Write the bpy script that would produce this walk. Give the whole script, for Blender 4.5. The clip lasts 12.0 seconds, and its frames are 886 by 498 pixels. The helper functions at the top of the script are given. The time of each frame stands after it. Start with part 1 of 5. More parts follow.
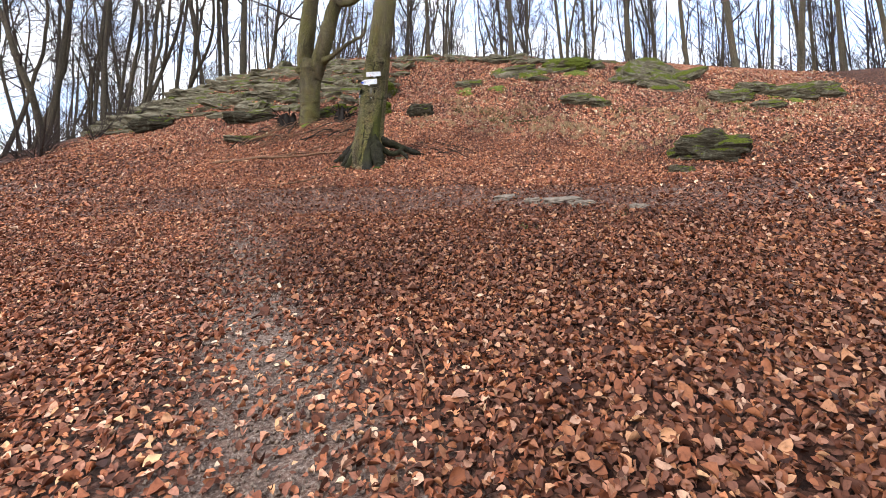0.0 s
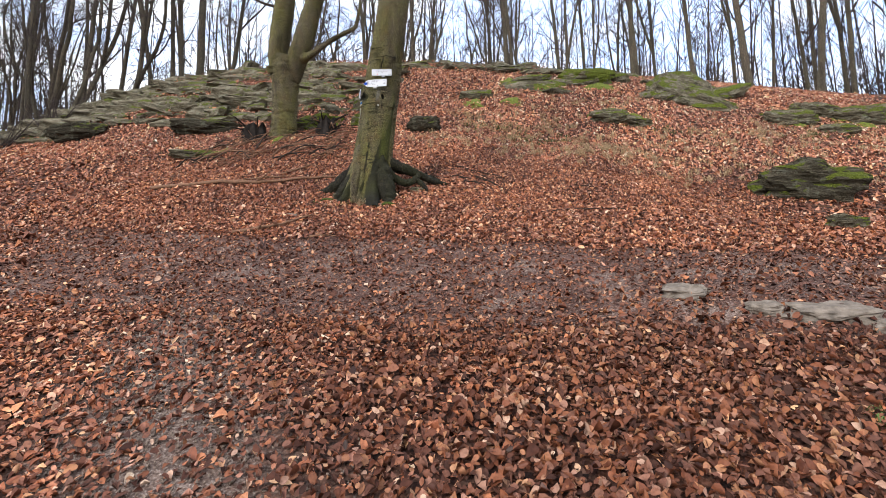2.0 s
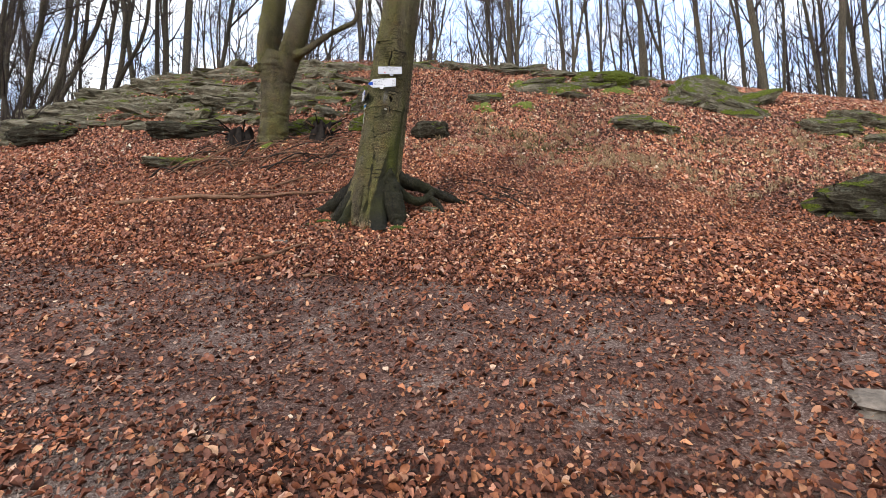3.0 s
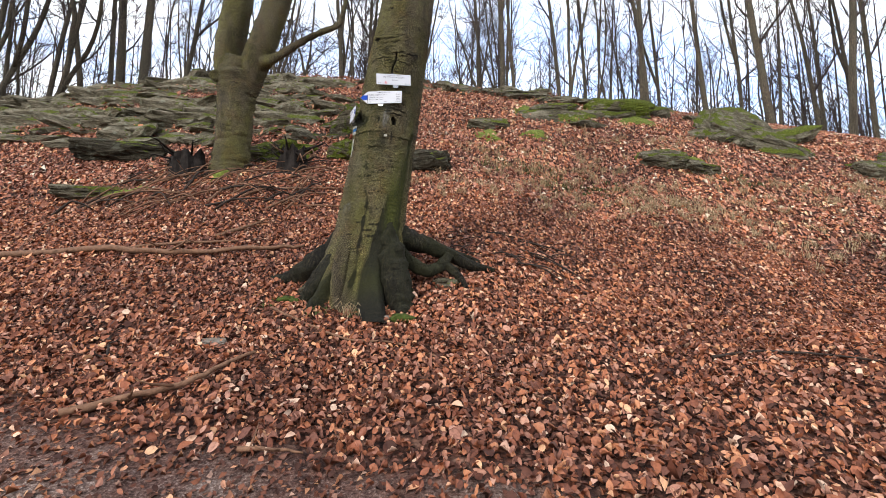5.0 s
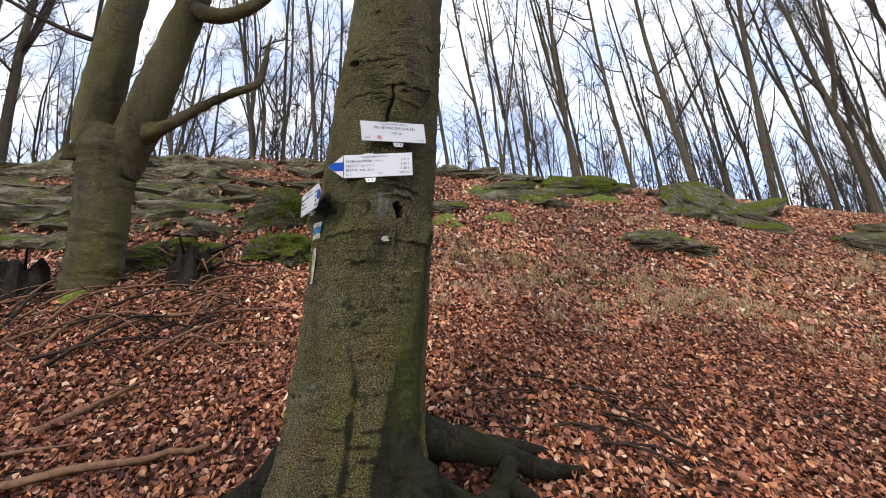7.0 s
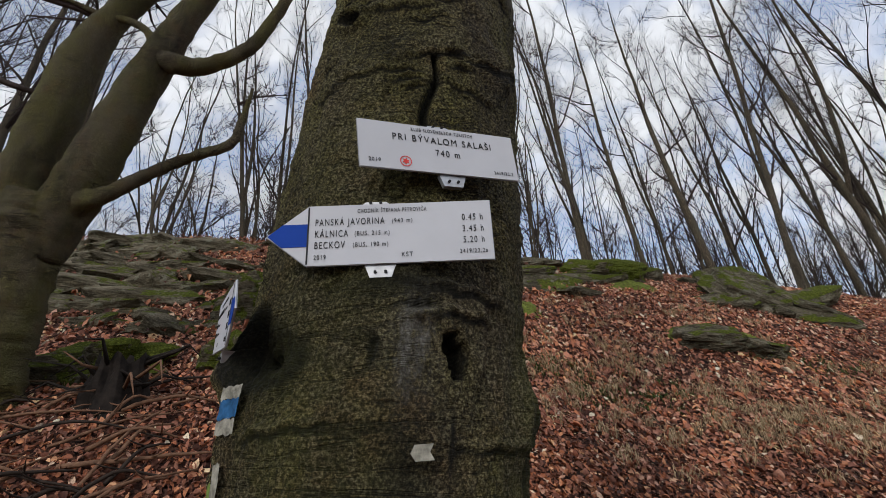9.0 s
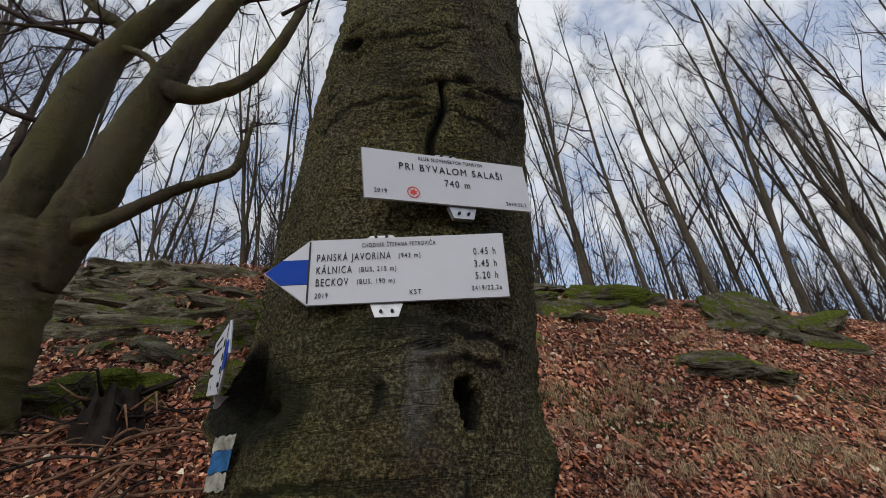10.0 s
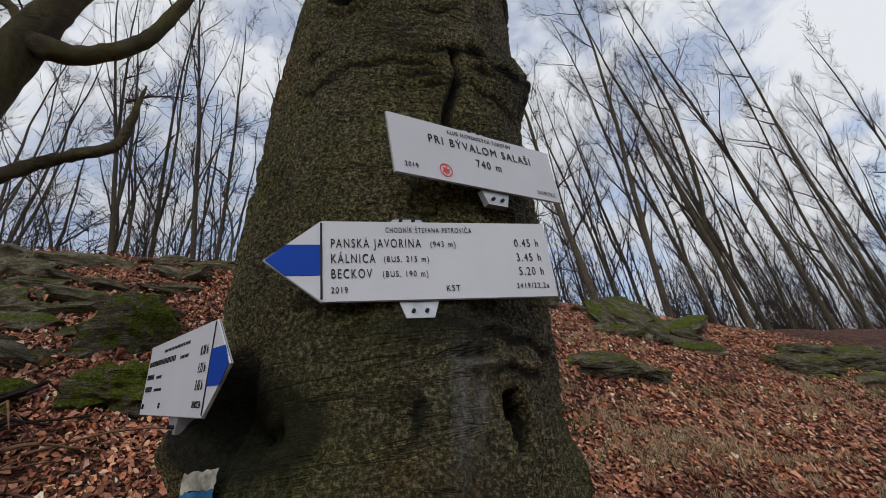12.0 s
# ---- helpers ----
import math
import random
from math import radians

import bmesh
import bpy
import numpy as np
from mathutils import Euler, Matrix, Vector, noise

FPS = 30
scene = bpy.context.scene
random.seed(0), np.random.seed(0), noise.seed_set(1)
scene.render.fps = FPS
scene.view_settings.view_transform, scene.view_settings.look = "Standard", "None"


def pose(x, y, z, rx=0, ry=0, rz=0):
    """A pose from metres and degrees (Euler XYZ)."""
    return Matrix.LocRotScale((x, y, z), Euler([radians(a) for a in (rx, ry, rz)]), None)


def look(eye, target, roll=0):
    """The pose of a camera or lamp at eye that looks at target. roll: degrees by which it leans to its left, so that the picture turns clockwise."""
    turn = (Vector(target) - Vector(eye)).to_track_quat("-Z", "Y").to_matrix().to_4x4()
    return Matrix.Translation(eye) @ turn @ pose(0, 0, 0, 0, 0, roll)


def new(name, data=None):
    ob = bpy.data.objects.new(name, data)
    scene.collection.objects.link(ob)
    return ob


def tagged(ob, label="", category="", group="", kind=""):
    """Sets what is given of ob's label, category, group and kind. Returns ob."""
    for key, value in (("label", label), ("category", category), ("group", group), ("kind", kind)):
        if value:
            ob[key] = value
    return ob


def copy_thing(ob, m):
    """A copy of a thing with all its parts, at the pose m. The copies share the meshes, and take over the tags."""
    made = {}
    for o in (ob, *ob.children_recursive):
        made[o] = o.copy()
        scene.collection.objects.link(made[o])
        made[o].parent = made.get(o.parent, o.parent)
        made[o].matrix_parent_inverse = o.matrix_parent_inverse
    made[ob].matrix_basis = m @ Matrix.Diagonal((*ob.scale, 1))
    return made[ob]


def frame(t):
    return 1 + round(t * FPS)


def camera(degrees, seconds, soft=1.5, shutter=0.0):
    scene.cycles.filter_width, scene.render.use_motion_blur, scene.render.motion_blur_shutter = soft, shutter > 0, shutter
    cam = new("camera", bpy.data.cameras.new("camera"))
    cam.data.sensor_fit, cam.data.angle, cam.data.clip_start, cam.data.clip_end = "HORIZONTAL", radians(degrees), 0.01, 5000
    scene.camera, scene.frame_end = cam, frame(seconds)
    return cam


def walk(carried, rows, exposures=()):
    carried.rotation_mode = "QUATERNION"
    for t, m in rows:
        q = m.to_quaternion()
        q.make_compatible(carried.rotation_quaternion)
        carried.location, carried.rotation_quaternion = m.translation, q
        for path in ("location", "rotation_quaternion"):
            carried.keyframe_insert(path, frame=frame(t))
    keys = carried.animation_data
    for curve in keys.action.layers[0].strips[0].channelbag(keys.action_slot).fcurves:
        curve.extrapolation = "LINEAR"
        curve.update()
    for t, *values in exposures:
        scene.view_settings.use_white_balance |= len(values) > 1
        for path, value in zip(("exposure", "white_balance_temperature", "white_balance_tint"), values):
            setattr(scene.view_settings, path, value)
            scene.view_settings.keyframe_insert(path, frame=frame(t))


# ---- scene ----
cam = camera(82.0, 12.0, soft=0.52)
PATH = [
    (0, (3.898, -13.076, -1.969), (3.602, -11.098, -1.968), -1.72),
    (0.5, (3.353, -12.271, -1.701), (3.089, -10.288, -1.687), -1.74),
    (1, (2.902, -11.379, -1.404), (2.675, -9.392, -1.382), -1.78),
    (1.5, (2.443, -10.55, -1.207), (2.264, -8.559, -1.162), -1.6),
    (2, (2.142, -9.723, -0.98), (1.993, -7.729, -0.929), -1.2),
    (2.5, (1.86, -9.031, -0.725), (1.735, -7.035, -0.67), -0.96),
    (3, (1.636, -8.303, -0.501), (1.519, -6.308, -0.439), -0.92),
    (3.2, (1.587, -8.006, -0.435), (1.478, -6.01, -0.373), -0.87),
    (4.8, (1.1, -6.15, 0.26), (1.061, -4.155, 0.394), 0.38),
    (5, (0.98, -5.867, 0.307), (0.969, -3.873, 0.458), 0.2),
    (5.5, (0.734, -5.193, 0.553), (0.798, -3.204, 0.753), -0.48),
    (6, (0.5, -4.54, 0.762), (0.661, -2.564, 1.03), -1.61),
    (6.5, (0.321, -3.89, 1.011), (0.589, -1.942, 1.376), -3.39),
    (7, (0.226, -3.27, 1.206), (0.552, -1.348, 1.655), -4.68),
    (7.2, (0.198, -3.038, 1.315), (0.541, -1.126, 1.79), -5.0),
    (8.8, (0.253, -1.711, 1.833), (0.611, 0.122, 2.549), -4.83),
    (9, (0.25, -1.659, 1.849), (0.602, 0.16, 2.602), -4.83),
    (9.5, (0.241, -1.608, 1.875), (0.58, 0.183, 2.699), -4.81),
    (10, (0.244, -1.605, 1.895), (0.595, 0.175, 2.738), -5.11),
    (10.5, (0.254, -1.597, 1.885), (0.642, 0.176, 2.725), -5.58),
    (11, (0.186, -1.547, 1.889), (0.674, 0.203, 2.726), -6.28),
    (11.5, (0.036, -1.487, 1.938), (0.699, 0.216, 2.751), -7.96),
    (12, (0.052, -1.41, 1.965), (0.803, 0.263, 2.763), -8.04),
]
walk(cam, [(t, look(e, g, r)) for t, e, g, r in PATH],
     exposures=((0.0, 0.14), (1.0, 0.20), (1.5, 0.18), (2.5, -0.10), (3.2, -0.12), (4.8, -0.04), (6.5, -0.18), (7.2, -0.42), (8.8, -1.12), (12.0, -1.34)))

# ---- sky, sun, exposure ----
world = bpy.data.worlds.new("sky")
scene.world = world
world.use_nodes = True
wt = world.node_tree
wn, wl = wt.nodes, wt.links
SUN_EL, SUN_AZ = 30.0, 212.0
sky = wn.new("ShaderNodeTexSky")
sky.sky_type, sky.sun_disc = "NISHITA", False
sky.sun_elevation, sky.sun_rotation = radians(SUN_EL), radians(SUN_AZ)
sky.air_density, sky.dust_density = 1.0, 1.5
coord = wn.new("ShaderNodeTexCoord")
stretch = wn.new("ShaderNodeMapping")
stretch.inputs["Scale"].default_value = (1.0, 1.0, 1.9)
puff = wn.new("ShaderNodeTexNoise")
puff.inputs["Scale"].default_value, puff.inputs["Detail"].default_value, puff.inputs["Roughness"].default_value = 4.2, 7.0, 0.58
cover = wn.new("ShaderNodeValToRGB")
cover.color_ramp.elements[0].position, cover.color_ramp.elements[1].position = 0.42, 0.55
cover.color_ramp.elements[0].color = (0.44, 0.44, 0.44, 1)
cloud = wn.new("ShaderNodeMix")
cloud.data_type = "RGBA"
cloud.inputs["B"].default_value = (15.2, 15.7, 16.6, 1)
back = wn["Background"]
back.inputs["Strength"].default_value = 0.13
wl.new(coord.outputs["Generated"], stretch.inputs["Vector"])
wl.new(stretch.outputs[0], puff.inputs["Vector"])
wl.new(puff.outputs["Fac"], cover.inputs["Fac"])
wl.new(cover.outputs["Color"], cloud.inputs["Factor"])
clear = wn.new("ShaderNodeVectorMath")
clear.operation = "MULTIPLY"
clear.inputs[1].default_value = (2.3, 2.8, 3.45)
wl.new(sky.outputs[0], clear.inputs[0])
wl.new(clear.outputs[0], cloud.inputs["A"])
wl.new(cloud.outputs["Result"], back.inputs["Color"])

sun_data = bpy.data.lights.new("sun", "SUN")
sun_data.energy, sun_data.angle, sun_data.color = 2.3, radians(10), (1.0, 0.94, 0.86)
sun = new("sun", sun_data)
sun.matrix_world = look((0, 0, 40), (math.sin(radians(SUN_AZ)) * -30, math.cos(radians(SUN_AZ)) * -30, 40 - 30 * math.tan(radians(SUN_EL))))


# ---- materials ----
def ramp(nt, fac, stops):
    n = nt.nodes.new("ShaderNodeValToRGB")
    e = n.color_ramp.elements
    while len(e) < len(stops):
        e.new(0.5)
    for el, (p, c) in zip(e, stops):
        el.position, el.color = p, (*c, 1)
    nt.links.new(fac, n.inputs["Fac"])
    return n.outputs["Color"]


def tex(nt, scale, detail=4.0, rough=0.55, kind="noise", stretch=(1, 1, 1), space="Object", distortion=0.0):
    co = nt.nodes.new("ShaderNodeTexCoord")
    mp = nt.nodes.new("ShaderNodeMapping")
    mp.inputs["Scale"].default_value = stretch
    nt.links.new(co.outputs[space], mp.inputs["Vector"])
    if kind == "noise":
        n = nt.nodes.new("ShaderNodeTexNoise")
        n.inputs["Scale"].default_value, n.inputs["Detail"].default_value, n.inputs["Roughness"].default_value = scale, detail, rough
        n.inputs["Distortion"].default_value = distortion
    else:
        n = nt.nodes.new("ShaderNodeTexVoronoi")
        n.inputs["Scale"].default_value = scale
    nt.links.new(mp.outputs[0], n.inputs["Vector"])
    return n


def mix(nt, fac, a, b, mode="MIX"):
    n = nt.nodes.new("ShaderNodeMix")
    n.data_type, n.blend_type = "RGBA", mode
    for key, v in (("Factor", fac), ("A", a), ("B", b)):
        if isinstance(v, (int, float)):
            n.inputs[key].default_value = v
        elif isinstance(v, tuple):
            n.inputs[key].default_value = (*v, 1)
        else:
            nt.links.new(v, n.inputs[key])
    return n.outputs["Result"]


def math_node(nt, op, a, b=0.0, clamp=False):
    n = nt.nodes.new("ShaderNodeMath")
    n.operation, n.use_clamp = op, clamp
    for i, v in enumerate((a, b)):
        if isinstance(v, (int, float)):
            n.inputs[i].default_value = v
        else:
            nt.links.new(v, n.inputs[i])
    return n.outputs[0]


def bump(nt, bsdf, fac, strength, distance):
    n = nt.nodes.new("ShaderNodeBump")
    n.inputs["Strength"].default_value, n.inputs["Distance"].default_value = strength, distance
    nt.links.new(fac, n.inputs["Height"])
    nt.links.new(n.outputs[0], bsdf.inputs["Normal"])


def material(name, rough=0.8, shine=0.16):
    m = bpy.data.materials.new(name)
    m.use_nodes = True
    b = m.node_tree.nodes["Principled BSDF"]
    b.inputs["Roughness"].default_value = rough
    b.inputs["Specular IOR Level"].default_value = shine
    return m, m.node_tree, b


def leaf_material(name, tone, rusty=0.48):
    m, nt, b = material(name, 0.62, 0.16)
    geo = nt.nodes.new("ShaderNodeNewGeometry")
    pick = geo.outputs["Random Per Island"]
    rust = ((0.0, (0.030, 0.011, 0.007)), (0.2, (0.100, 0.036, 0.021)), (0.48, (0.175, 0.064, 0.035)), (0.74, (0.255, 0.100, 0.051)), (0.9, (0.35, 0.165, 0.088)), (1.0, (0.48, 0.28, 0.165)))
    dull = ((0.0, (0.040, 0.020, 0.015)), (0.25, (0.115, 0.054, 0.040)), (0.55, (0.185, 0.090, 0.066)), (0.78, (0.245, 0.130, 0.098)), (0.92, (0.36, 0.225, 0.175)), (1.0, (0.52, 0.37, 0.29)))
    a, d = (ramp(nt, pick, [(p, tuple(min(0.7, v * tone * k) for v, k in zip(col, (1.02, 0.96, 0.89)))) for p, col in shades]) for shades in (rust, dull))
    kind = math_node(nt, "FRACT", math_node(nt, "MULTIPLY", pick, 57.3))
    c = mix(nt, ramp(nt, kind, [(rusty, (0, 0, 0)), (rusty + 0.27, (0.85, 0.85, 0.85))]), a, d)
    spot = tex(nt, 55, 3, 0.6)
    c = mix(nt, 0.6, c, ramp(nt, spot.outputs["Fac"], [(0.3, (0.42, 0.38, 0.38)), (0.5, (0.95, 0.95, 0.95)), (0.7, (1.2, 1.18, 1.15))]), "MULTIPLY")
    wide = tex(nt, 0.55, 3, 0.5)
    c = mix(nt, 0.55, c, ramp(nt, wide.outputs["Fac"], [(0.36, (0.55, 0.52, 0.56)), (0.62, (1.12, 1.05, 0.98))]), "MULTIPLY")
    nt.links.new(c, b.inputs["Base Color"])
    nt.links.new(ramp(nt, kind, [(0.2, (0.42,) * 3), (0.8, (0.78,) * 3)]), b.inputs["Roughness"])
    bump(nt, b, spot.outputs["Fac"], 0.5, 0.004)
    return m


def ground_material():
    m, nt, b = material("forest_floor", 0.85)
    cell = tex(nt, 17, kind="voronoi", stretch=(1, 1.25, 1))
    cell2 = tex(nt, 29, kind="voronoi", stretch=(1.2, 1, 1))
    stops = [(0.0, (0.010, 0.005, 0.004)), (0.3, (0.050, 0.019, 0.012)), (0.6, (0.130, 0.050, 0.032)), (0.85, (0.25, 0.11, 0.068)), (1.0, (0.40, 0.23, 0.16))]
    sep = nt.nodes.new("ShaderNodeSeparateColor")
    nt.links.new(cell.outputs["Color"], sep.inputs[0])
    sep2 = nt.nodes.new("ShaderNodeSeparateColor")
    nt.links.new(cell2.outputs["Color"], sep2.inputs[0])
    litter = mix(nt, 0.45, ramp(nt, sep.outputs[0], stops), ramp(nt, sep2.outputs[1], stops))
    edge = ramp(nt, cell.outputs["Distance"], [(0.25, (1, 1, 1)), (0.62, (0.2, 0.18, 0.18))])
    litter = mix(nt, 0.8, litter, edge, "MULTIPLY")
    grit = tex(nt, 60, 5, 0.7)
    mud = ramp(nt, grit.outputs["Fac"], [(0.34, (0.030, 0.015, 0.012)), (0.49, (0.120, 0.064, 0.050)), (0.60, (0.26, 0.165, 0.135)), (0.68, (0.46, 0.36, 0.31))])
    gravel = ramp(nt, grit.outputs["Fac"], [(0.34, (0.07, 0.042, 0.033)), (0.52, (0.24, 0.17, 0.138)), (0.68, (0.52, 0.43, 0.37))])
    blot = tex(nt, 1.7, 6, 0.65)
    a = nt.nodes.new("ShaderNodeAttribute")
    a.attribute_name = "track"
    g = nt.nodes.new("ShaderNodeAttribute")
    g.attribute_name = "gravel"
    mud = mix(nt, ramp(nt, blot.outputs["Fac"], [(0.50, (0, 0, 0)), (0.62, (0.75,) * 3)]), mud, gravel)
    f1 = math_node(nt, "MULTIPLY", a.outputs["Fac"], math_node(nt, "MULTIPLY", blot.outputs["Fac"], 1.6), True)
    f2 = math_node(nt, "MULTIPLY", g.outputs["Fac"], math_node(nt, "MULTIPLY", blot.outputs["Fac"], 1.9), True)
    c = mix(nt, f2, mix(nt, f1, litter, mud), gravel)
    wide = tex(nt, 0.35, 4, 0.5)
    c = mix(nt, 0.5, c, ramp(nt, wide.outputs["Fac"], [(0.35, (0.62, 0.6, 0.6)), (0.65, (1.1, 1.05, 1.0))]), "MULTIPLY")
    nt.links.new(c, b.inputs["Base Color"])
    h = math_node(nt, "ADD", math_node(nt, "MULTIPLY", cell.outputs["Distance"], -0.9), grit.outputs["Fac"])
    bump(nt, b, h, 0.9, 0.025)
    return m


def rock_material(name, moss, dark=1.0):
    m, nt, b = material(name, 0.9, 0.05)
    band = tex(nt, 2.6, 6, 0.62, stretch=(0.7, 0.7, 5.5), distortion=0.6)
    c = ramp(nt, band.outputs["Fac"], [(0.28, tuple(v * dark for v in (0.045, 0.038, 0.026))), (0.47, tuple(v * dark for v in (0.17, 0.145, 0.100))),
                                       (0.64, tuple(v * dark for v in (0.32, 0.275, 0.20))), (0.8, tuple(v * dark for v in (0.46, 0.41, 0.32)))])
    fine = tex(nt, 24, 6, 0.7)
    c = mix(nt, 0.6, c, ramp(nt, fine.outputs["Fac"], [(0.3, (0.5, 0.48, 0.46)), (0.65, (1.1, 1.1, 1.08))]), "MULTIPLY")
    ply = tex(nt, 5.5, 6, 0.65, stretch=(0.7, 0.7, 4.5), distortion=1.2)
    c = mix(nt, 0.6, c, ramp(nt, ply.outputs["Fac"], [(0.40, (1.15, 1.15, 1.12)), (0.47, (0.25, 0.23, 0.2)), (0.54, (1.1, 1.1, 1.08))]), "MULTIPLY")
    lich = tex(nt, 6, 4, 0.6)
    c = mix(nt, ramp(nt, lich.outputs["Fac"], [(0.57, (0, 0, 0)), (0.63, (0.55,) * 3)]), c, (0.24 * dark + 0.05, 0.24 * dark + 0.05, 0.17 * dark + 0.04))
    geo = nt.nodes.new("ShaderNodeNewGeometry")
    sep = nt.nodes.new("ShaderNodeSeparateXYZ")
    nt.links.new(geo.outputs["Normal"], sep.inputs[0])
    patch = tex(nt, 2.2, 6, 0.68)
    up = math_node(nt, "MULTIPLY", math_node(nt, "ADD", sep.outputs[2], -0.1, True), 0.55)
    f = math_node(nt, "ADD", math_node(nt, "ADD", up, math_node(nt, "MULTIPLY", patch.outputs["Fac"], 2.4)), moss - 1.7)
    f = ramp(nt, f, [(0.28, (0, 0, 0)), (0.40, (1, 1, 1))])
    fuzz = tex(nt, 38, 4, 0.7)
    green = ramp(nt, fuzz.outputs["Fac"], [(0.3, (0.026, 0.032, 0.006)), (0.55, (0.110, 0.130, 0.020)), (0.72, (0.23, 0.245, 0.045))])
    nt.links.new(mix(nt, f, c, green), b.inputs["Base Color"])
    bump(nt, b, math_node(nt, "ADD", math_node(nt, "MULTIPLY", band.outputs["Fac"], 1.6), math_node(nt, "ADD", fine.outputs["Fac"], ply.outputs["Fac"])), 1.0, 0.09)
    return m


def bark_material(name, base, algae):
    m, nt, b = material(name, 0.78)
    flake = tex(nt, 30, 8, 0.72, stretch=(1, 1, 0.6))
    c = ramp(nt, flake.outputs["Fac"], [(0.28, tuple(v * 0.40 for v in base)), (0.5, base), (0.72, tuple(v * 1.9 for v in base))])
    grain = tex(nt, 120, 6, 0.75, stretch=(1, 1, 0.45))
    c = mix(nt, 0.75, c, ramp(nt, grain.outputs["Fac"], [(0.36, (0.15, 0.14, 0.13)), (0.5, (0.9, 0.9, 0.88)), (0.64, (2.3, 2.2, 1.9))]), "MULTIPLY")
    fleck = tex(nt, 55, 4, 0.6, stretch=(1, 1, 0.55), distortion=0.9)
    c = mix(nt, 1.0, c, ramp(nt, fleck.outputs["Fac"], [(0.40, (0.38, 0.36, 0.34)), (0.46, (0.95, 0.95, 0.95)), (0.54, (1.05, 1.05, 1.0)), (0.60, (2.05, 2.0, 1.65))]), "MULTIPLY")
    rill = tex(nt, 19, 6, 0.7, stretch=(1, 1, 0.3), distortion=1.2)
    c = mix(nt, 0.9, c, ramp(nt, rill.outputs["Fac"], [(0.44, (1, 1, 1)), (0.485, (0.34, 0.32, 0.3)), (0.53, (1.1, 1.1, 1.08))]), "MULTIPLY")
    film = tex(nt, 2.1, 5, 0.62, stretch=(1, 1, 0.5))
    c = mix(nt, ramp(nt, film.outputs["Fac"], [(0.40, (0, 0, 0)), (0.62, (0.8,) * 3)]), c,
            ramp(nt, flake.outputs["Fac"], [(0.3, tuple(v * 0.45 for v in algae)), (0.7, tuple(v * 1.6 for v in algae))]))
    crease = tex(nt, 5.5, 5, 0.6, stretch=(0.6, 0.6, 5.0), distortion=0.8)
    line = ramp(nt, crease.outputs["Fac"], [(0.60, (1, 1, 1)), (0.66, (0.42, 0.40, 0.36)), (0.70, (1, 1, 1))])
    c = mix(nt, 0.85, c, line, "MULTIPLY")
    stain_or_shade = tex(nt, 1.3, 5, 0.6, stretch=(1.4, 1.4, 0.42))
    c = mix(nt, 0.5, c, ramp(nt, stain_or_shade.outputs["Fac"], [(0.34, (0.20, 0.18, 0.15)), (0.46, (0.9, 0.9, 0.9)), (0.66, (1.2, 1.2, 1.15))]), "MULTIPLY")
    nt.links.new(c, b.inputs["Base Color"])
    h = math_node(nt, "ADD", math_node(nt, "ADD", flake.outputs["Fac"], math_node(nt, "MULTIPLY", grain.outputs["Fac"], 0.5)), math_node(nt, "MULTIPLY", line, 0.7))
    bump(nt, b, h, 1.0, 0.035)
    return m


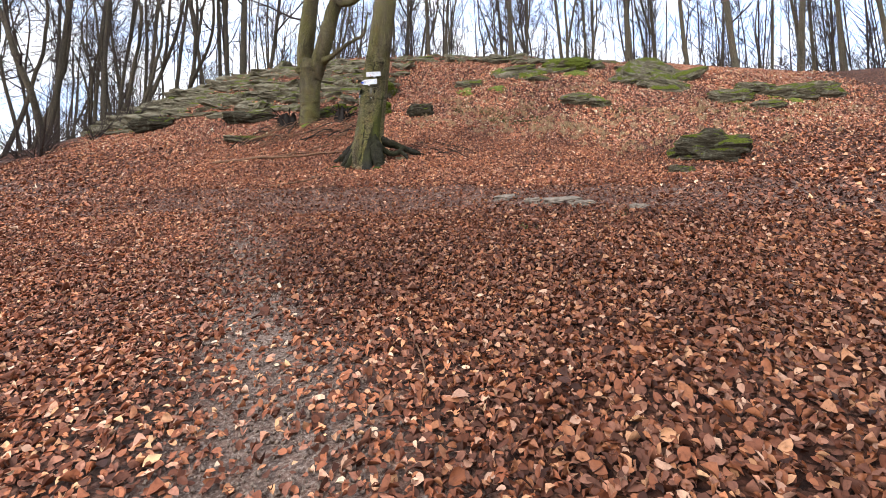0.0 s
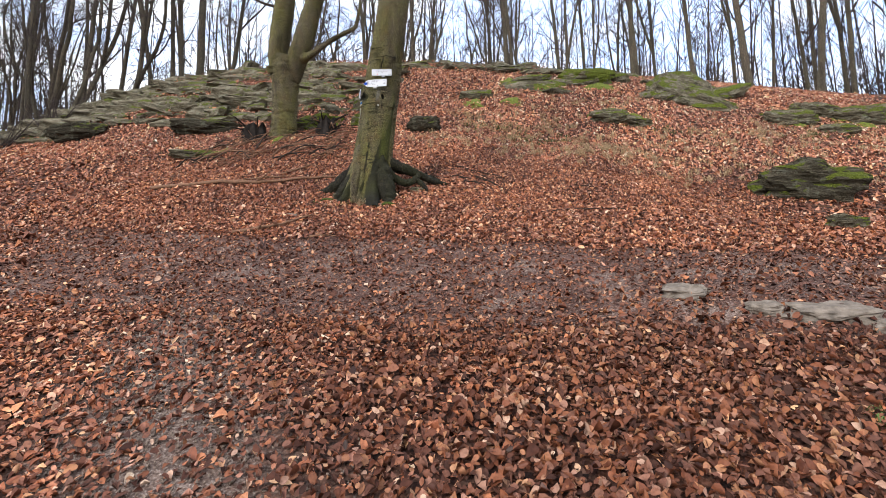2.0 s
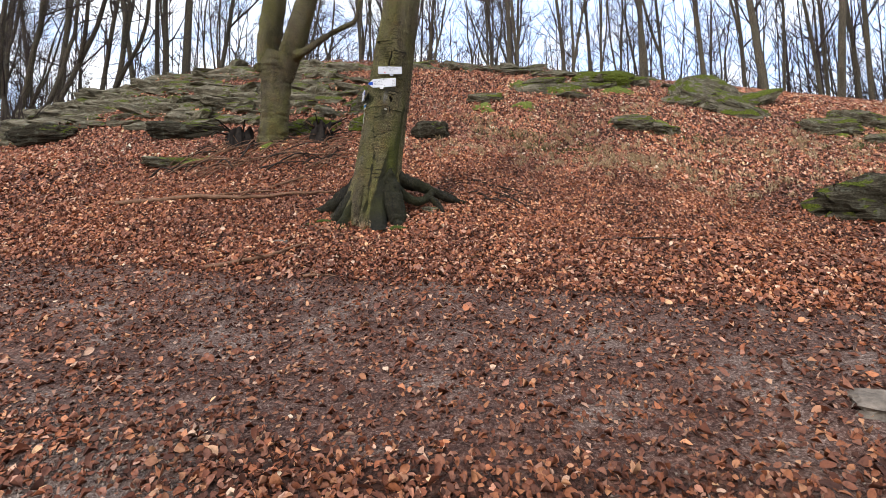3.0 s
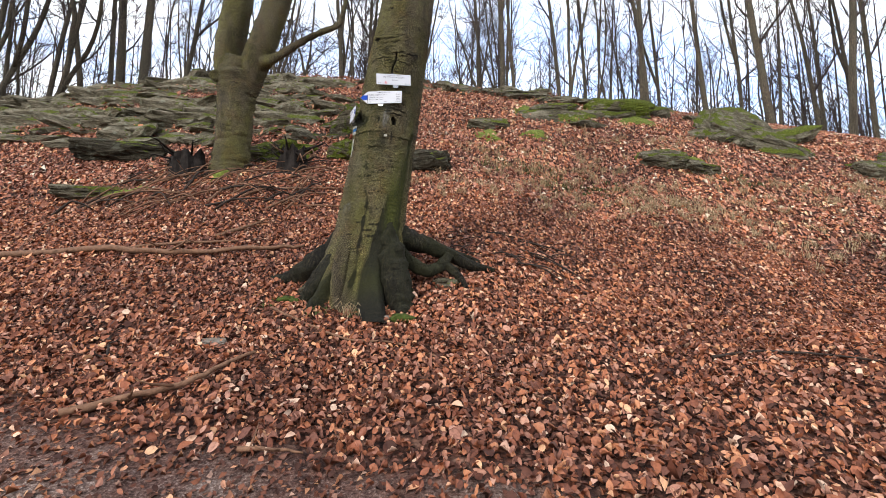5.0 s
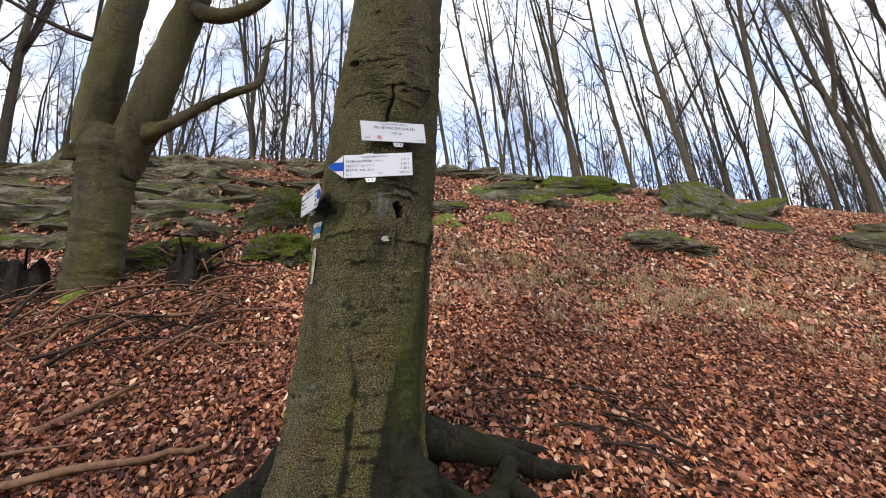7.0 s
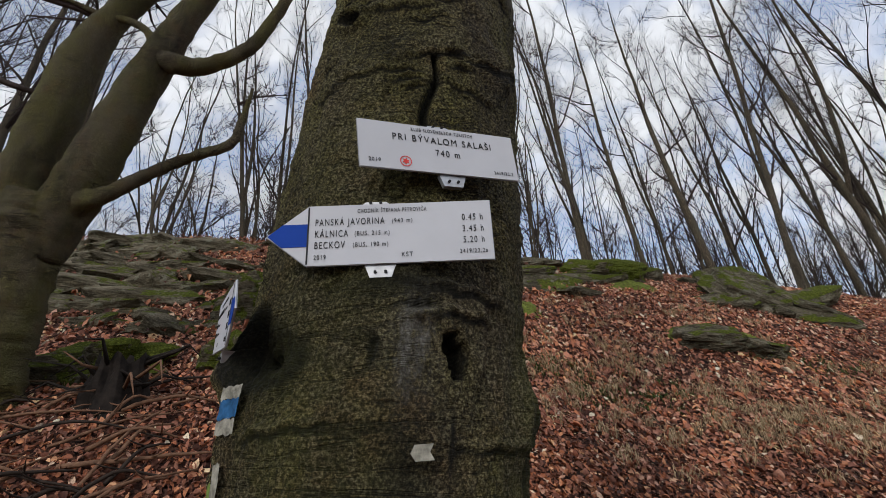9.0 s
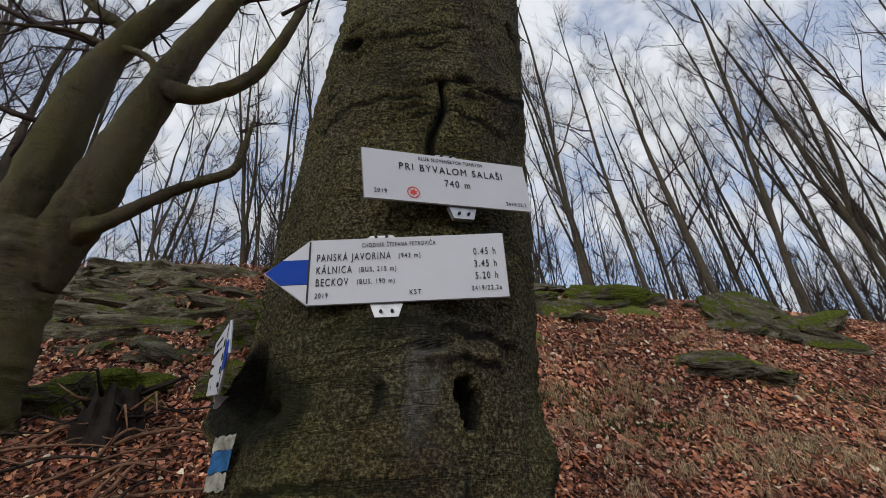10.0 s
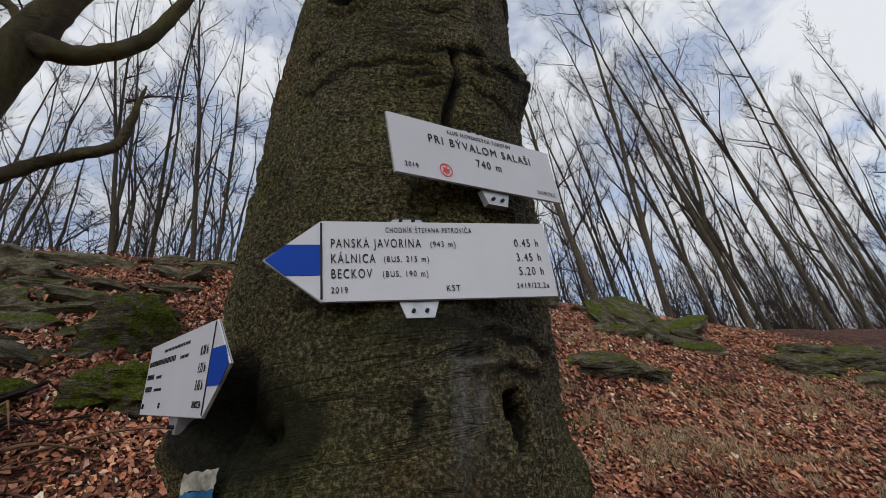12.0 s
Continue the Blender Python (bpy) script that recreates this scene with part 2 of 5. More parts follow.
def sign_bark_material(name, tone):
    """Smooth beech bark: fine cross-grain, wrinkles, algae film, stains and painted shade, a bare grey scar."""
    m, nt, b = material(name, 0.8, 0.2)
    grain = tex(nt, 150, 5, 0.78, stretch=(1, 1, 1.1))
    c = ramp(nt, grain.outputs["Fac"], [(0.41, (0.020, 0.014, 0.008)), (0.47, (0.080, 0.060, 0.034)), (0.53, (0.165, 0.130, 0.076)), (0.60, (0.44, 0.38, 0.25))])
    film = tex(nt, 2.3, 6, 0.66, stretch=(1, 1, 0.45))
    green = ramp(nt, grain.outputs["Fac"], [(0.41, (0.018, 0.015, 0.003)), (0.48, (0.105, 0.094, 0.018)), (0.54, (0.195, 0.178, 0.040)), (0.61, (0.42, 0.39, 0.13))])
    c = mix(nt, ramp(nt, film.outputs["Fac"], [(0.38, (0, 0, 0)), (0.58, (0.75,) * 3)]), c, green)
    blush = tex(nt, 3.4, 6, 0.7)
    c = mix(nt, ramp(nt, blush.outputs["Fac"], [(0.52, (0, 0, 0)), (0.68, (0.6,) * 3)]), c, mix(nt, 1.0, c, (1.15, 0.80, 0.66), "MULTIPLY"))
    fleck = tex(nt, 130, 4, 0.7, stretch=(1, 1, 0.8))
    c = mix(nt, ramp(nt, fleck.outputs["Fac"], [(0.64, (0, 0, 0)), (0.70, (0.55,) * 3)]), c, (0.27, 0.26, 0.17))
    cross = tex(nt, 16, 5, 0.65, stretch=(0.35, 0.35, 7.0), distortion=0.5)
    fine_line = ramp(nt, cross.outputs["Fac"], [(0.455, (1, 1, 1)), (0.495, (0.50, 0.48, 0.45)), (0.535, (1, 1, 1))])
    c = mix(nt, 0.4, c, fine_line, "MULTIPLY")
    fold = tex(nt, 3.6, 5, 0.6, stretch=(0.55, 0.55, 4.2), distortion=0.7)
    where = tex(nt, 4.5, 3, 0.5)
    line = ramp(nt, fold.outputs["Fac"], [(0.460, (1, 1, 1)), (0.490, (0.13, 0.12, 0.10)), (0.515, (1.35, 1.3, 1.15)), (0.55, (1, 1, 1))])
    c = mix(nt, ramp(nt, where.outputs["Fac"], [(0.44, (0.1,) * 3), (0.60, (0.9,) * 3)]), c, mix(nt, 1.0, c, line, "MULTIPLY"))
    soak = tex(nt, 1.5, 6, 0.66, stretch=(1.5, 1.5, 0.38))
    c = mix(nt, 0.9, c, ramp(nt, soak.outputs["Fac"], [(0.36, (0.48, 0.45, 0.42)), (0.47, (0.88, 0.88, 0.87)), (0.66, (1.2, 1.2, 1.15))]), "MULTIPLY")
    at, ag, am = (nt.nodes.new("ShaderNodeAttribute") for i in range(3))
    at.attribute_name, ag.attribute_name, am.attribute_name = "stain_or_shade", "scar", "moss"
    # near-black for water stains and for shade painted into cracks, hollows and under ridges
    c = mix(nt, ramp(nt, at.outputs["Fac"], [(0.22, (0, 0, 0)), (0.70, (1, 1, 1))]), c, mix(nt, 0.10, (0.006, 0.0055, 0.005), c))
    pale = ramp(nt, tex(nt, 110, 6, 0.75, stretch=(1, 1, 0.6)).outputs["Fac"], [(0.36, (0.06, 0.054, 0.046)), (0.5, (0.19, 0.175, 0.155)), (0.66, (0.40, 0.38, 0.35))])
    c = mix(nt, ag.outputs["Fac"], c, pale)
    mo = ramp(nt, tex(nt, 60, 4, 0.7).outputs["Fac"], [(0.3, (0.03, 0.034, 0.006)), (0.7, (0.14, 0.15, 0.028))])
    c = mix(nt, math_node(nt, "MULTIPLY", am.outputs["Fac"], math_node(nt, "MULTIPLY", film.outputs["Fac"], 1.7), True), c, mo)
    nt.links.new(mix(nt, 1.0, c, (tone, tone, tone), "MULTIPLY"), b.inputs["Base Color"])
    h = math_node(nt, "ADD", grain.outputs["Fac"], math_node(nt, "ADD", math_node(nt, "MULTIPLY", line, 0.5), math_node(nt, "MULTIPLY", fine_line, 0.35)))
    bump(nt, b, h, 1.0, 0.022)
    return m


def plain(name, color, rough, scale=9.0, spread=0.25, metal=0.0):
    m, nt, b = material(name, rough)
    n = tex(nt, scale, 5, 0.65)
    nt.links.new(ramp(nt, n.outputs["Fac"], [(0.3, tuple(v * (1 - spread) for v in color)), (0.7, tuple(min(1, v * (1 + spread * 0.4)) for v in color))]), b.inputs["Base Color"])
    b.inputs["Metallic"].default_value = metal
    bump(nt, b, n.outputs["Fac"], 0.15, 0.004)
    return m


M_LEAF = leaf_material("damp_beech_leaf", 0.92)
M_LEAF_DRY = leaf_material("dry_beech_leaf", 1.5)
M_LEAF_PALE = leaf_material("pale_flattened_leaf", 1.62)
# lighter tone puts the sunlit look of the bank into the leaf colour
M_LEAF_HILL = leaf_material("sunlit_hillside_leaf", 2.15, 0.26)
M_GROUND = ground_material()
M_ROCK = rock_material("layered_schist", 0.31, 1.0)
M_MOSSY = rock_material("mossy_schist", 0.46, 0.80)
M_MOSSG = rock_material("thickly_mossed_schist", 0.80, 0.9)
M_MOSSD = rock_material("dark_mossy_schist", 0.52, 0.44)
M_DARKROCK = rock_material("damp_dark_schist", 0.30, 0.34)
M_GRAVEL = plain("pale_gravel", (0.25, 0.185, 0.145), 0.9, 40, 0.75)
M_PALE = plain("pale_worn_stone", (0.185, 0.150, 0.120), 0.85, 14, 0.6)
M_BEECH = sign_bark_material("beech_bark_with_algae", 0.96)
M_BEECH2 = sign_bark_material("beech_bark", 0.78)
M_FAR = bark_material("grey_brown_bark", (0.092, 0.073, 0.058), (0.076, 0.066, 0.045))
M_TWIG = plain("grey_brown_twig", (0.060, 0.044, 0.038), 0.8, 20, 0.4)
M_STICK = plain("fallen_branch_bark", (0.18, 0.095, 0.056), 0.75, 25, 0.55)
M_DARKSTICK = plain("damp_dark_wood", (0.034, 0.023, 0.017), 0.75, 25, 0.5)
M_ROOT = bark_material("dark_root_bark", (0.019, 0.016, 0.0115), (0.022, 0.022, 0.009))
M_ROTTEN = plain("black_rotten_wood", (0.020, 0.015, 0.012), 0.9, 12, 0.7)
M_WHITE = plain("white_sign_enamel", (0.52, 0.52, 0.545), 0.5, 6, 0.06)
M_EDGE = plain("grey_plate_edge", (0.30, 0.30, 0.31), 0.45, 10, 0.2)
M_BLUE = plain("blue_sign_enamel", (0.004, 0.045, 0.30), 0.65, 10, 0.1)
M_BLACK = plain("black_print", (0.015, 0.015, 0.017), 0.5, 30, 0.1)
M_RED = plain("red_print", (0.62, 0.06, 0.05), 0.5, 30, 0.1)
M_METAL = plain("galvanised_bracket", (0.45, 0.45, 0.46), 0.45, 30, 0.3, 0.7)
M_BLAZEW = plain("weathered_white_paint", (0.34, 0.32, 0.26), 0.85, 45, 0.7)
M_BLAZEB = plain("weathered_blue_paint", (0.025, 0.105, 0.24), 0.8, 45, 0.55)
M_BLAZEG = plain("weathered_green_paint", (0.18, 0.26, 0.06), 0.8, 45, 0.5)
M_STRAW = plain("dry_straw_grass", (0.46, 0.34, 0.20), 0.8, 8, 0.45)
M_GRASS = plain("green_grass", (0.075, 0.11, 0.028), 0.75, 8, 0.4)
M_MOSSMAT = plain("yellow_green_moss", (0.135, 0.155, 0.028), 0.95, 26, 0.8)
M_MOSSBALL = plain("green_moss", (0.050, 0.066, 0.012), 0.95, 60, 0.7)


# ---- mesh helpers ----
def mesh_object(name, verts, faces, mat, parent=None, label="", smooth=True):
    me = bpy.data.meshes.new(name)
    me.from_pydata([tuple(v) for v in verts], [], faces)
    me.materials.append(mat)
    if smooth:
        me.polygons.foreach_set("use_smooth", [True] * len(me.polygons))
    me.update()
    ob = new(name, me)
    if parent is not None:
        ob.parent = parent
    if label:
        tagged(ob, label)
    return ob


def part(name, bm, mat, parent=None, label="", smooth=False):
    me = bpy.data.meshes.new(name)
    bm.to_mesh(me)
    bm.free()
    me.materials.append(mat)
    if smooth:
        me.polygons.foreach_set("use_smooth", [True] * len(me.polygons))
    ob = new(name, me)
    if parent is not None:
        ob.parent = parent
    if label:
        tagged(ob, label)
    return ob


def tube(points, radii, sides, wobble=0.0, seed=0, verts=None, faces=None):
    """A tapered tube along points; adds to verts and faces."""
    verts = [] if verts is None else verts
    faces = [] if faces is None else faces
    pts = [Vector(p) for p in points]
    n = len(pts)
    ref = Vector((0.37, 0.91, 0.2))
    start = len(verts)
    for i, p in enumerate(pts):
        d = (pts[min(i + 1, n - 1)] - pts[max(i - 1, 0)]).normalized()
        u = d.cross(ref)
        if u.length < 0.1:
            u = d.cross(Vector((1, 0, 0)))
        u.normalize()
        w = d.cross(u)
        for k in range(sides):
            a = 2 * math.pi * k / sides
            r = radii[i]
            if wobble:
                r *= 1 + wobble * noise.noise((math.cos(a) * 1.3 + seed, math.sin(a) * 1.3, i * 0.55 + seed * 3.1))
            verts.append(p + (u * math.cos(a) + w * math.sin(a)) * r)
    for i in range(n - 1):
        for k in range(sides):
            a, b = start + i * sides + k, start + i * sides + (k + 1) % sides
            faces.append((a, b, b + sides, a + sides))
    if sides > 3:
        faces.append(tuple(start + k for k in reversed(range(sides))))
        faces.append(tuple(start + (n - 1) * sides + k for k in range(sides)))
    return verts, faces


def spline(points, radii, steps, jitter=0.0, rng=random):
    """Catmull-Rom through points, with radii, jittered a little."""
    pts = [Vector(p) for p in points]
    ext = [pts[0] * 2 - pts[1]] + pts + [pts[-1] * 2 - pts[-2]]
    out, rad = [], []
    for i in range(len(pts) - 1):
        p0, p1, p2, p3 = ext[i:i + 4]
        for s in range(steps):
            t = s / steps
            q = 0.5 * ((2 * p1) + (p2 - p0) * t + (2 * p0 - 5 * p1 + 4 * p2 - p3) * t * t + (3 * p1 - p0 - 3 * p2 + p3) * t ** 3)
            if jitter and (i or s):
                q = q + Vector((rng.uniform(-1, 1), rng.uniform(-1, 1), rng.uniform(-1, 1))) * jitter
            out.append(q)
            rad.append(radii[i] * (1 - t) + radii[i + 1] * t)
    out.append(pts[-1])
    rad.append(radii[-1])
    return out, rad


# ---- ground ----
def smooth_table(xs, ys, lo, hi, width):
    t = np.arange(lo, hi, 0.1)
    v = np.interp(t, xs, ys)
    k = np.hanning(int(width / 0.1) * 2 + 1)
    k /= k.sum()
    pad = len(k) // 2
    return t, np.convolve(np.pad(v, pad, mode="edge"), k, mode="valid")


CREST = smooth_table([-40, -25, -18, -14, -12, -9.5, -7, -4, 0, 4, 8, 12, 16, 25, 40],
                     [0.6, 1.1, 2.0, 3.3, 3.9, 4.45, 4.65, 4.7, 4.5, 4.1, 3.7, 3.15, 2.55, 2.35, 2.2], -60, 60, 1.2)
PROFILE = smooth_table([-3, -1.5, -0.1, 2.7, 4.5, 7.2, 8.9, 10.7, 12.2, 20, 40, 90], [0, 0.035, 0.1, 0.24, 0.36, 0.63, 0.84, 0.99, 1.02, 0.94, 0.7, 0.5], -60, 120, 0.7)
SLOPE = smooth_table([-300, -60, -20, 12, 13, 300], [-9, -7, -4.62, 2.772, 2.8, 2.8], -301, 301, 1.0)
LOW = smooth_table([-14, -8, -5, -3], [-0.3, -0.12, 0, 0.03], -30, 20, 1.0)


def step(v, a, b):
    t = np.clip((v - a) / (b - a), 0, 1)
    return t * t * (3 - 2 * t)


def terrain(x, y):
    z = np.interp(x, *CREST) * np.interp(y, *PROFILE) / 0.974 + np.interp(y, *SLOPE) + np.interp(y, *LOW)
    z = z - 0.42 * step(x, 1.2, 4.2) * (1 - 0.4 * step(x, 8, 12)) * step(y, -2.0, 0.2) * (1 - step(y, 4.5, 7.5))
    z = z - 0.34 * step(x, 4.5, 7.5) * (1 - step(x, 11, 15)) * step(y, -4.0, -0.8) * (1 - step(y, 2.3, 5))
    return z + 0.22 * np.exp(-((x + 2.2) / 1.8) ** 2 - ((y - 3.4) / 1.3) ** 2)


def track_mask(x, y):
    """One on the trodden track that crosses the slope."""
    upper = -3.08 - 0.22 * (x - 0.9) + 0.012 * (x - 0.9) ** 2 * np.sign(-(x - 0.9)) * 0.3
    lower = -5.95 - 0.10 * (x - 1.4) - 0.14 * np.maximum(0, x - 3.0)
    return step(y, lower - 0.25, lower + 0.35) * (1 - step(y, upper - 0.35, upper + 0.15))


def gravel_mask(x, y):
    """One on the pale stony strip that runs down from the track."""
    mid = -0.15 + (y + 6.1) * -0.60
    return np.exp(-((x - mid) / 0.55) ** 2) * step(-y, 5.2, 6.2) * (1 - step(-y, 11, 14))


def stepped(lo, fine_lo, fine_hi, hi, fine):
    down = [fine_lo - 1.0 * 1.35 ** i * (i + 1) * 0.5 for i in range(14)]
    up = [fine_hi + 1.0 * 1.35 ** i * (i + 1) * 0.5 for i in range(14)]
    mid = list(np.arange(fine_lo, fine_hi + 1e-6, fine))
    return np.array(sorted([v for v in down if v > lo] + [lo] + mid + [v for v in up if v < hi] + [hi]))


GX, GY = stepped(-320, -18, 20, 320, 0.2), stepped(-320, -16, 16, 320, 0.2)
XX, YY = np.meshgrid(GX, GY)
ZZ = terrain(XX, YY)
for j in range(ZZ.shape[0]):
    for i in range(ZZ.shape[1]):
        x, y = XX[j, i], YY[j, i]
        if -25 < x < 27 and -20 < y < 30:
            ZZ[j, i] += 0.09 * noise.noise((x * 0.45, y * 0.45, 3.3)) + 0.045 * noise.noise((x * 1.6, y * 1.6, 7.7))


def height(x, y):
    x, y = np.asarray(x, float), np.asarray(y, float)
    i = np.clip(np.searchsorted(GX, x) - 1, 0, len(GX) - 2)
    j = np.clip(np.searchsorted(GY, y) - 1, 0, len(GY) - 2)
    u, v = (x - GX[i]) / (GX[i + 1] - GX[i]), (y - GY[j]) / (GY[j + 1] - GY[j])
    return ZZ[j, i] * (1 - u) * (1 - v) + ZZ[j, i + 1] * u * (1 - v) + ZZ[j + 1, i] * (1 - u) * v + ZZ[j + 1, i + 1] * u * v


def gz(x, y):
    return float(height(x, y))


def build_ground():
    nx, ny = len(GX), len(GY)
    verts = np.stack([XX.ravel(), YY.ravel(), ZZ.ravel()], 1)
    idx = np.arange(nx * ny).reshape(ny, nx)
    quads = np.stack([idx[:-1, :-1].ravel(), idx[:-1, 1:].ravel(), idx[1:, 1:].ravel(), idx[1:, :-1].ravel()], 1)
    ob = mesh_object("ground", verts.tolist(), quads.tolist(), M_GROUND)
    for key, vals in (("track", track_mask(XX, YY)), ("gravel", gravel_mask(XX, YY))):
        at = ob.data.attributes.new(key, "FLOAT", "POINT")
        at.data.foreach_set("value", vals.ravel().astype(np.float32))
    return tagged(ob, "leaf-strewn brown forest floor rising to a rocky knoll", "ground", kind="structure")


build_ground()


# ---- leaf litter ----
LEAF = np.array([(0, -0.55, -0.02), (0.21, -0.36, 0.04), (0.31, -0.06, 0.065), (0.24, 0.27, 0.045), (0, 0.55, -0.03), (-0.24, 0.27, 0.045), (-0.31, -0.06, 0.065), (-0.21, -0.36, 0.04)])
LEAF_FACES = [(0, 1, 2, 3, 4), (0, 4, 5, 6, 7)]
OVAL = np.array([(0, -0.55, -0.02), (0.25, -0.24, 0.05), (0.27, 0.18, 0.06), (0, 0.54, -0.02), (-0.27, 0.18, 0.06), (-0.25, -0.24, 0.05)])
OVAL_FACES = [(0, 1, 2, 3), (0, 3, 4, 5)]
CHIP = np.array([(0, -0.5, 0), (0.3, 0.02, 0.07), (0, 0.5, 0), (-0.3, 0.05, 0.07)])
CHIP_FACES = [(0, 1, 2), (0, 2, 3)]


def litter(name, shape, faces, x, y, size, tilt, lift, label, seed, mat=None, kind="leaf litter"):
    rng = np.random.default_rng(seed)
    n, k = len(x), len(shape)
    v = np.repeat(shape[None], n, 0)
    curl = rng.normal(0.0, 1.0, (n, 1))
    v[:, :, 2] += curl * (v[:, :, 1] ** 2 * 0.55 - 0.06) + rng.normal(0.4, 0.8, (n, 1)) * v[:, :, 0] ** 2 * 3.2
    v *= (size * rng.lognormal(0, 0.26, n))[:, None, None]
    v[:, :, 0] *= rng.uniform(0.8, 1.35, (n, 1))
    v[:, :, 2] += rng.normal(0, 0.05, (n, k)) * size
    a, b, c = rng.uniform(0, 2 * np.pi, n), rng.normal(0, tilt, n), rng.normal(0, tilt, n)
    cb, sb, cc, sc, ca, sa = np.cos(b)[:, None], np.sin(b)[:, None], np.cos(c)[:, None], np.sin(c)[:, None], np.cos(a)[:, None], np.sin(a)[:, None]
    X, Y, Z = v[:, :, 0], v[:, :, 1], v[:, :, 2]
    Y, Z = Y * cb - Z * sb, Y * sb + Z * cb
    X, Z = X * cc + Z * sc, -X * sc + Z * cc
    X, Y = X * ca - Y * sa, X * sa + Y * ca
    sx = (height(x + 0.15, y) - height(x - 0.15, y)) / 0.3
    sy = (height(x, y + 0.15) - height(x, y - 0.15)) / 0.3
    Z = Z + sx[:, None] * X + sy[:, None] * Y
    P = np.stack([X + x[:, None], Y + y[:, None], Z + (height(x, y) + lift * rng.random(n) + 0.006)[:, None]], 2).reshape(-1, 3)
    me = bpy.data.meshes.new(name)
    sizes = np.array([len(f) for f in faces])
    flat = np.concatenate([np.array(f) for f in faces])
    loops = (flat[None] + (np.arange(n) * k)[:, None]).ravel()
    tot = np.tile(sizes, n)
    me.vertices.add(len(P))
    me.vertices.foreach_set("co", P.ravel().astype(np.float32))
    me.loops.add(len(loops))
    me.loops.foreach_set("vertex_index", loops.astype(np.int32))
    me.polygons.add(len(tot))
    me.polygons.foreach_set("loop_start", np.concatenate([[0], np.cumsum(tot)[:-1]]).astype(np.int32))
    me.update(calc_edges=True)
    me.validate()
    me.materials.append(mat or M_LEAF)
    return tagged(new(name, me), label, kind, kind="stuff")


def scatter(x0, x1, y0, y1, per_m2, seed, keep=None):
    rng = np.random.default_rng(seed)
    n = int((x1 - x0) * (y1 - y0) * per_m2)
    x, y = rng.uniform(x0, x1, n), rng.uniform(y0, y1, n)
    if keep is not None:
        ok = rng.random(n) < keep(x, y)
        x, y = x[ok], y[ok]
    return x, y


def clumps(x, y):
    v = np.sin(x * 2.1 + 1.3 * np.sin(y * 1.7)) * np.sin(y * 2.6 + 1.1 * np.sin(x * 1.9 + 2))
    return 0.78 + 0.22 * v


def off_track(x, y):
    return np.sqrt(clumps(x, y)) * (1 - 0.93 * track_mask(x, y)) * (1 - 0.72 * gravel_mask(x, y))


def faded(x0, x1, y0, y1, wx0, wx1, wy0, wy1, base):
    """Thins a stretch of litter out towards its ragged edges."""
    def keep(x, y):
        wob = 0.5 * np.sin(y * 1.9 + np.sin(x * 1.3)) + 0.3 * np.sin(x * 2.7 + y * 3.1)
        f = np.clip((x - x0 + wob * 0.4) / wx0, 0, 1) * np.clip((x1 - x + wob * 0.4) / wx1, 0, 1)
        return base(x, y) * f * np.clip((y - y0 + wob * 0.3) / wy0, 0, 1) * np.clip((y1 - y + wob * 0.3) / wy1, 0, 1)
    return keep


xs, ys = scatter(-6.5, 9.0, -13.6, -4.5, 1950, 11, faded(-6.5, 9.0, -13.6, -4.5, 4.2, 3.4, 1.6, 1.3, off_track))
edge = xs - 2.8 - 0.5 * np.sin(ys * 1.7) + 0.6 * (ys + 10)
damp = np.random.default_rng(21).random(len(xs)) < np.clip(0.5 + edge / 3.0, 0.12, 0.92)
litter("leaf_litter", LEAF, LEAF_FACES, xs[damp], ys[damp], 0.0375, 0.58, 0.052, "thick carpet of damp brown beech leaves below the track", 1)
litter("leaf_litter", LEAF, LEAF_FACES, xs[~damp], ys[~damp], 0.036, 0.26, 0.020, "flattened paler beech leaves around the stony strip", 8, M_LEAF_PALE)
xs, ys = scatter(-7.0, 8.5, -5.6, 4.0, 1180, 12, faded(-7.0, 8.5, -5.6, 4.0, 2.4, 2.2, 1.2, 1.4, off_track))
litter("leaf_litter", LEAF, LEAF_FACES, xs, ys, 0.043, 0.54, 0.048, "loose russet beech leaves around the sign tree", 2, M_LEAF_DRY)
xs, ys = scatter(-9.0, 10.0, -9.5, -1.2, 600, 13, lambda x, y: np.clip(0.10 + 0.9 * track_mask(x, y) + 0.6 * gravel_mask(x, y), 0, 1))
litter("leaf_litter", CHIP, CHIP_FACES, xs, ys, 0.038, 0.20, 0.008, "trodden broken leaf fragments on the muddy track", 3, M_LEAF)
xs, ys = scatter(-15.0, 17.0, 2.4, 12.8, 640, 14, faded(-15.0, 17.0, 2.4, 12.8, 2.0, 2.0, 1.5, 0.8, clumps))
near = (ys < 6.6) & (xs > -6.5) & (xs < 11.0)
litter("leaf_litter", OVAL, OVAL_FACES, xs[near], ys[near], 0.058, 0.55, 0.05, "russet beech leaves on the bank behind the sign tree", 14, M_LEAF_HILL)
litter("leaf_litter", CHIP, CHIP_FACES, xs[~near], ys[~near], 0.066, 0.6, 0.05, "drifts of orange brown leaves on the hillside", 4, M_LEAF_HILL)
xs, ys = scatter(-14.0, 5.0, 5.5, 11.6, 70, 17, clumps)
litter("leaf_litter", CHIP, CHIP_FACES, xs, ys, 0.09, 0.5, 0.16, "stray leaves caught among the rock layers", 7, M_LEAF_DRY)
xs, ys = scatter(-17.0, -2.6, -12.5, 4.4, 290, 15, faded(-17.0, -2.6, -12.5, 4.4, 2.5, 3.6, 2.0, 1.6, lambda x, y: clumps(x, y) * (1 - 0.4 * track_mask(x, y))))
litter("leaf_litter", CHIP, CHIP_FACES, xs, ys, 0.085, 0.4, 0.03, "brown leaves beside the track", 5, M_LEAF_DRY)
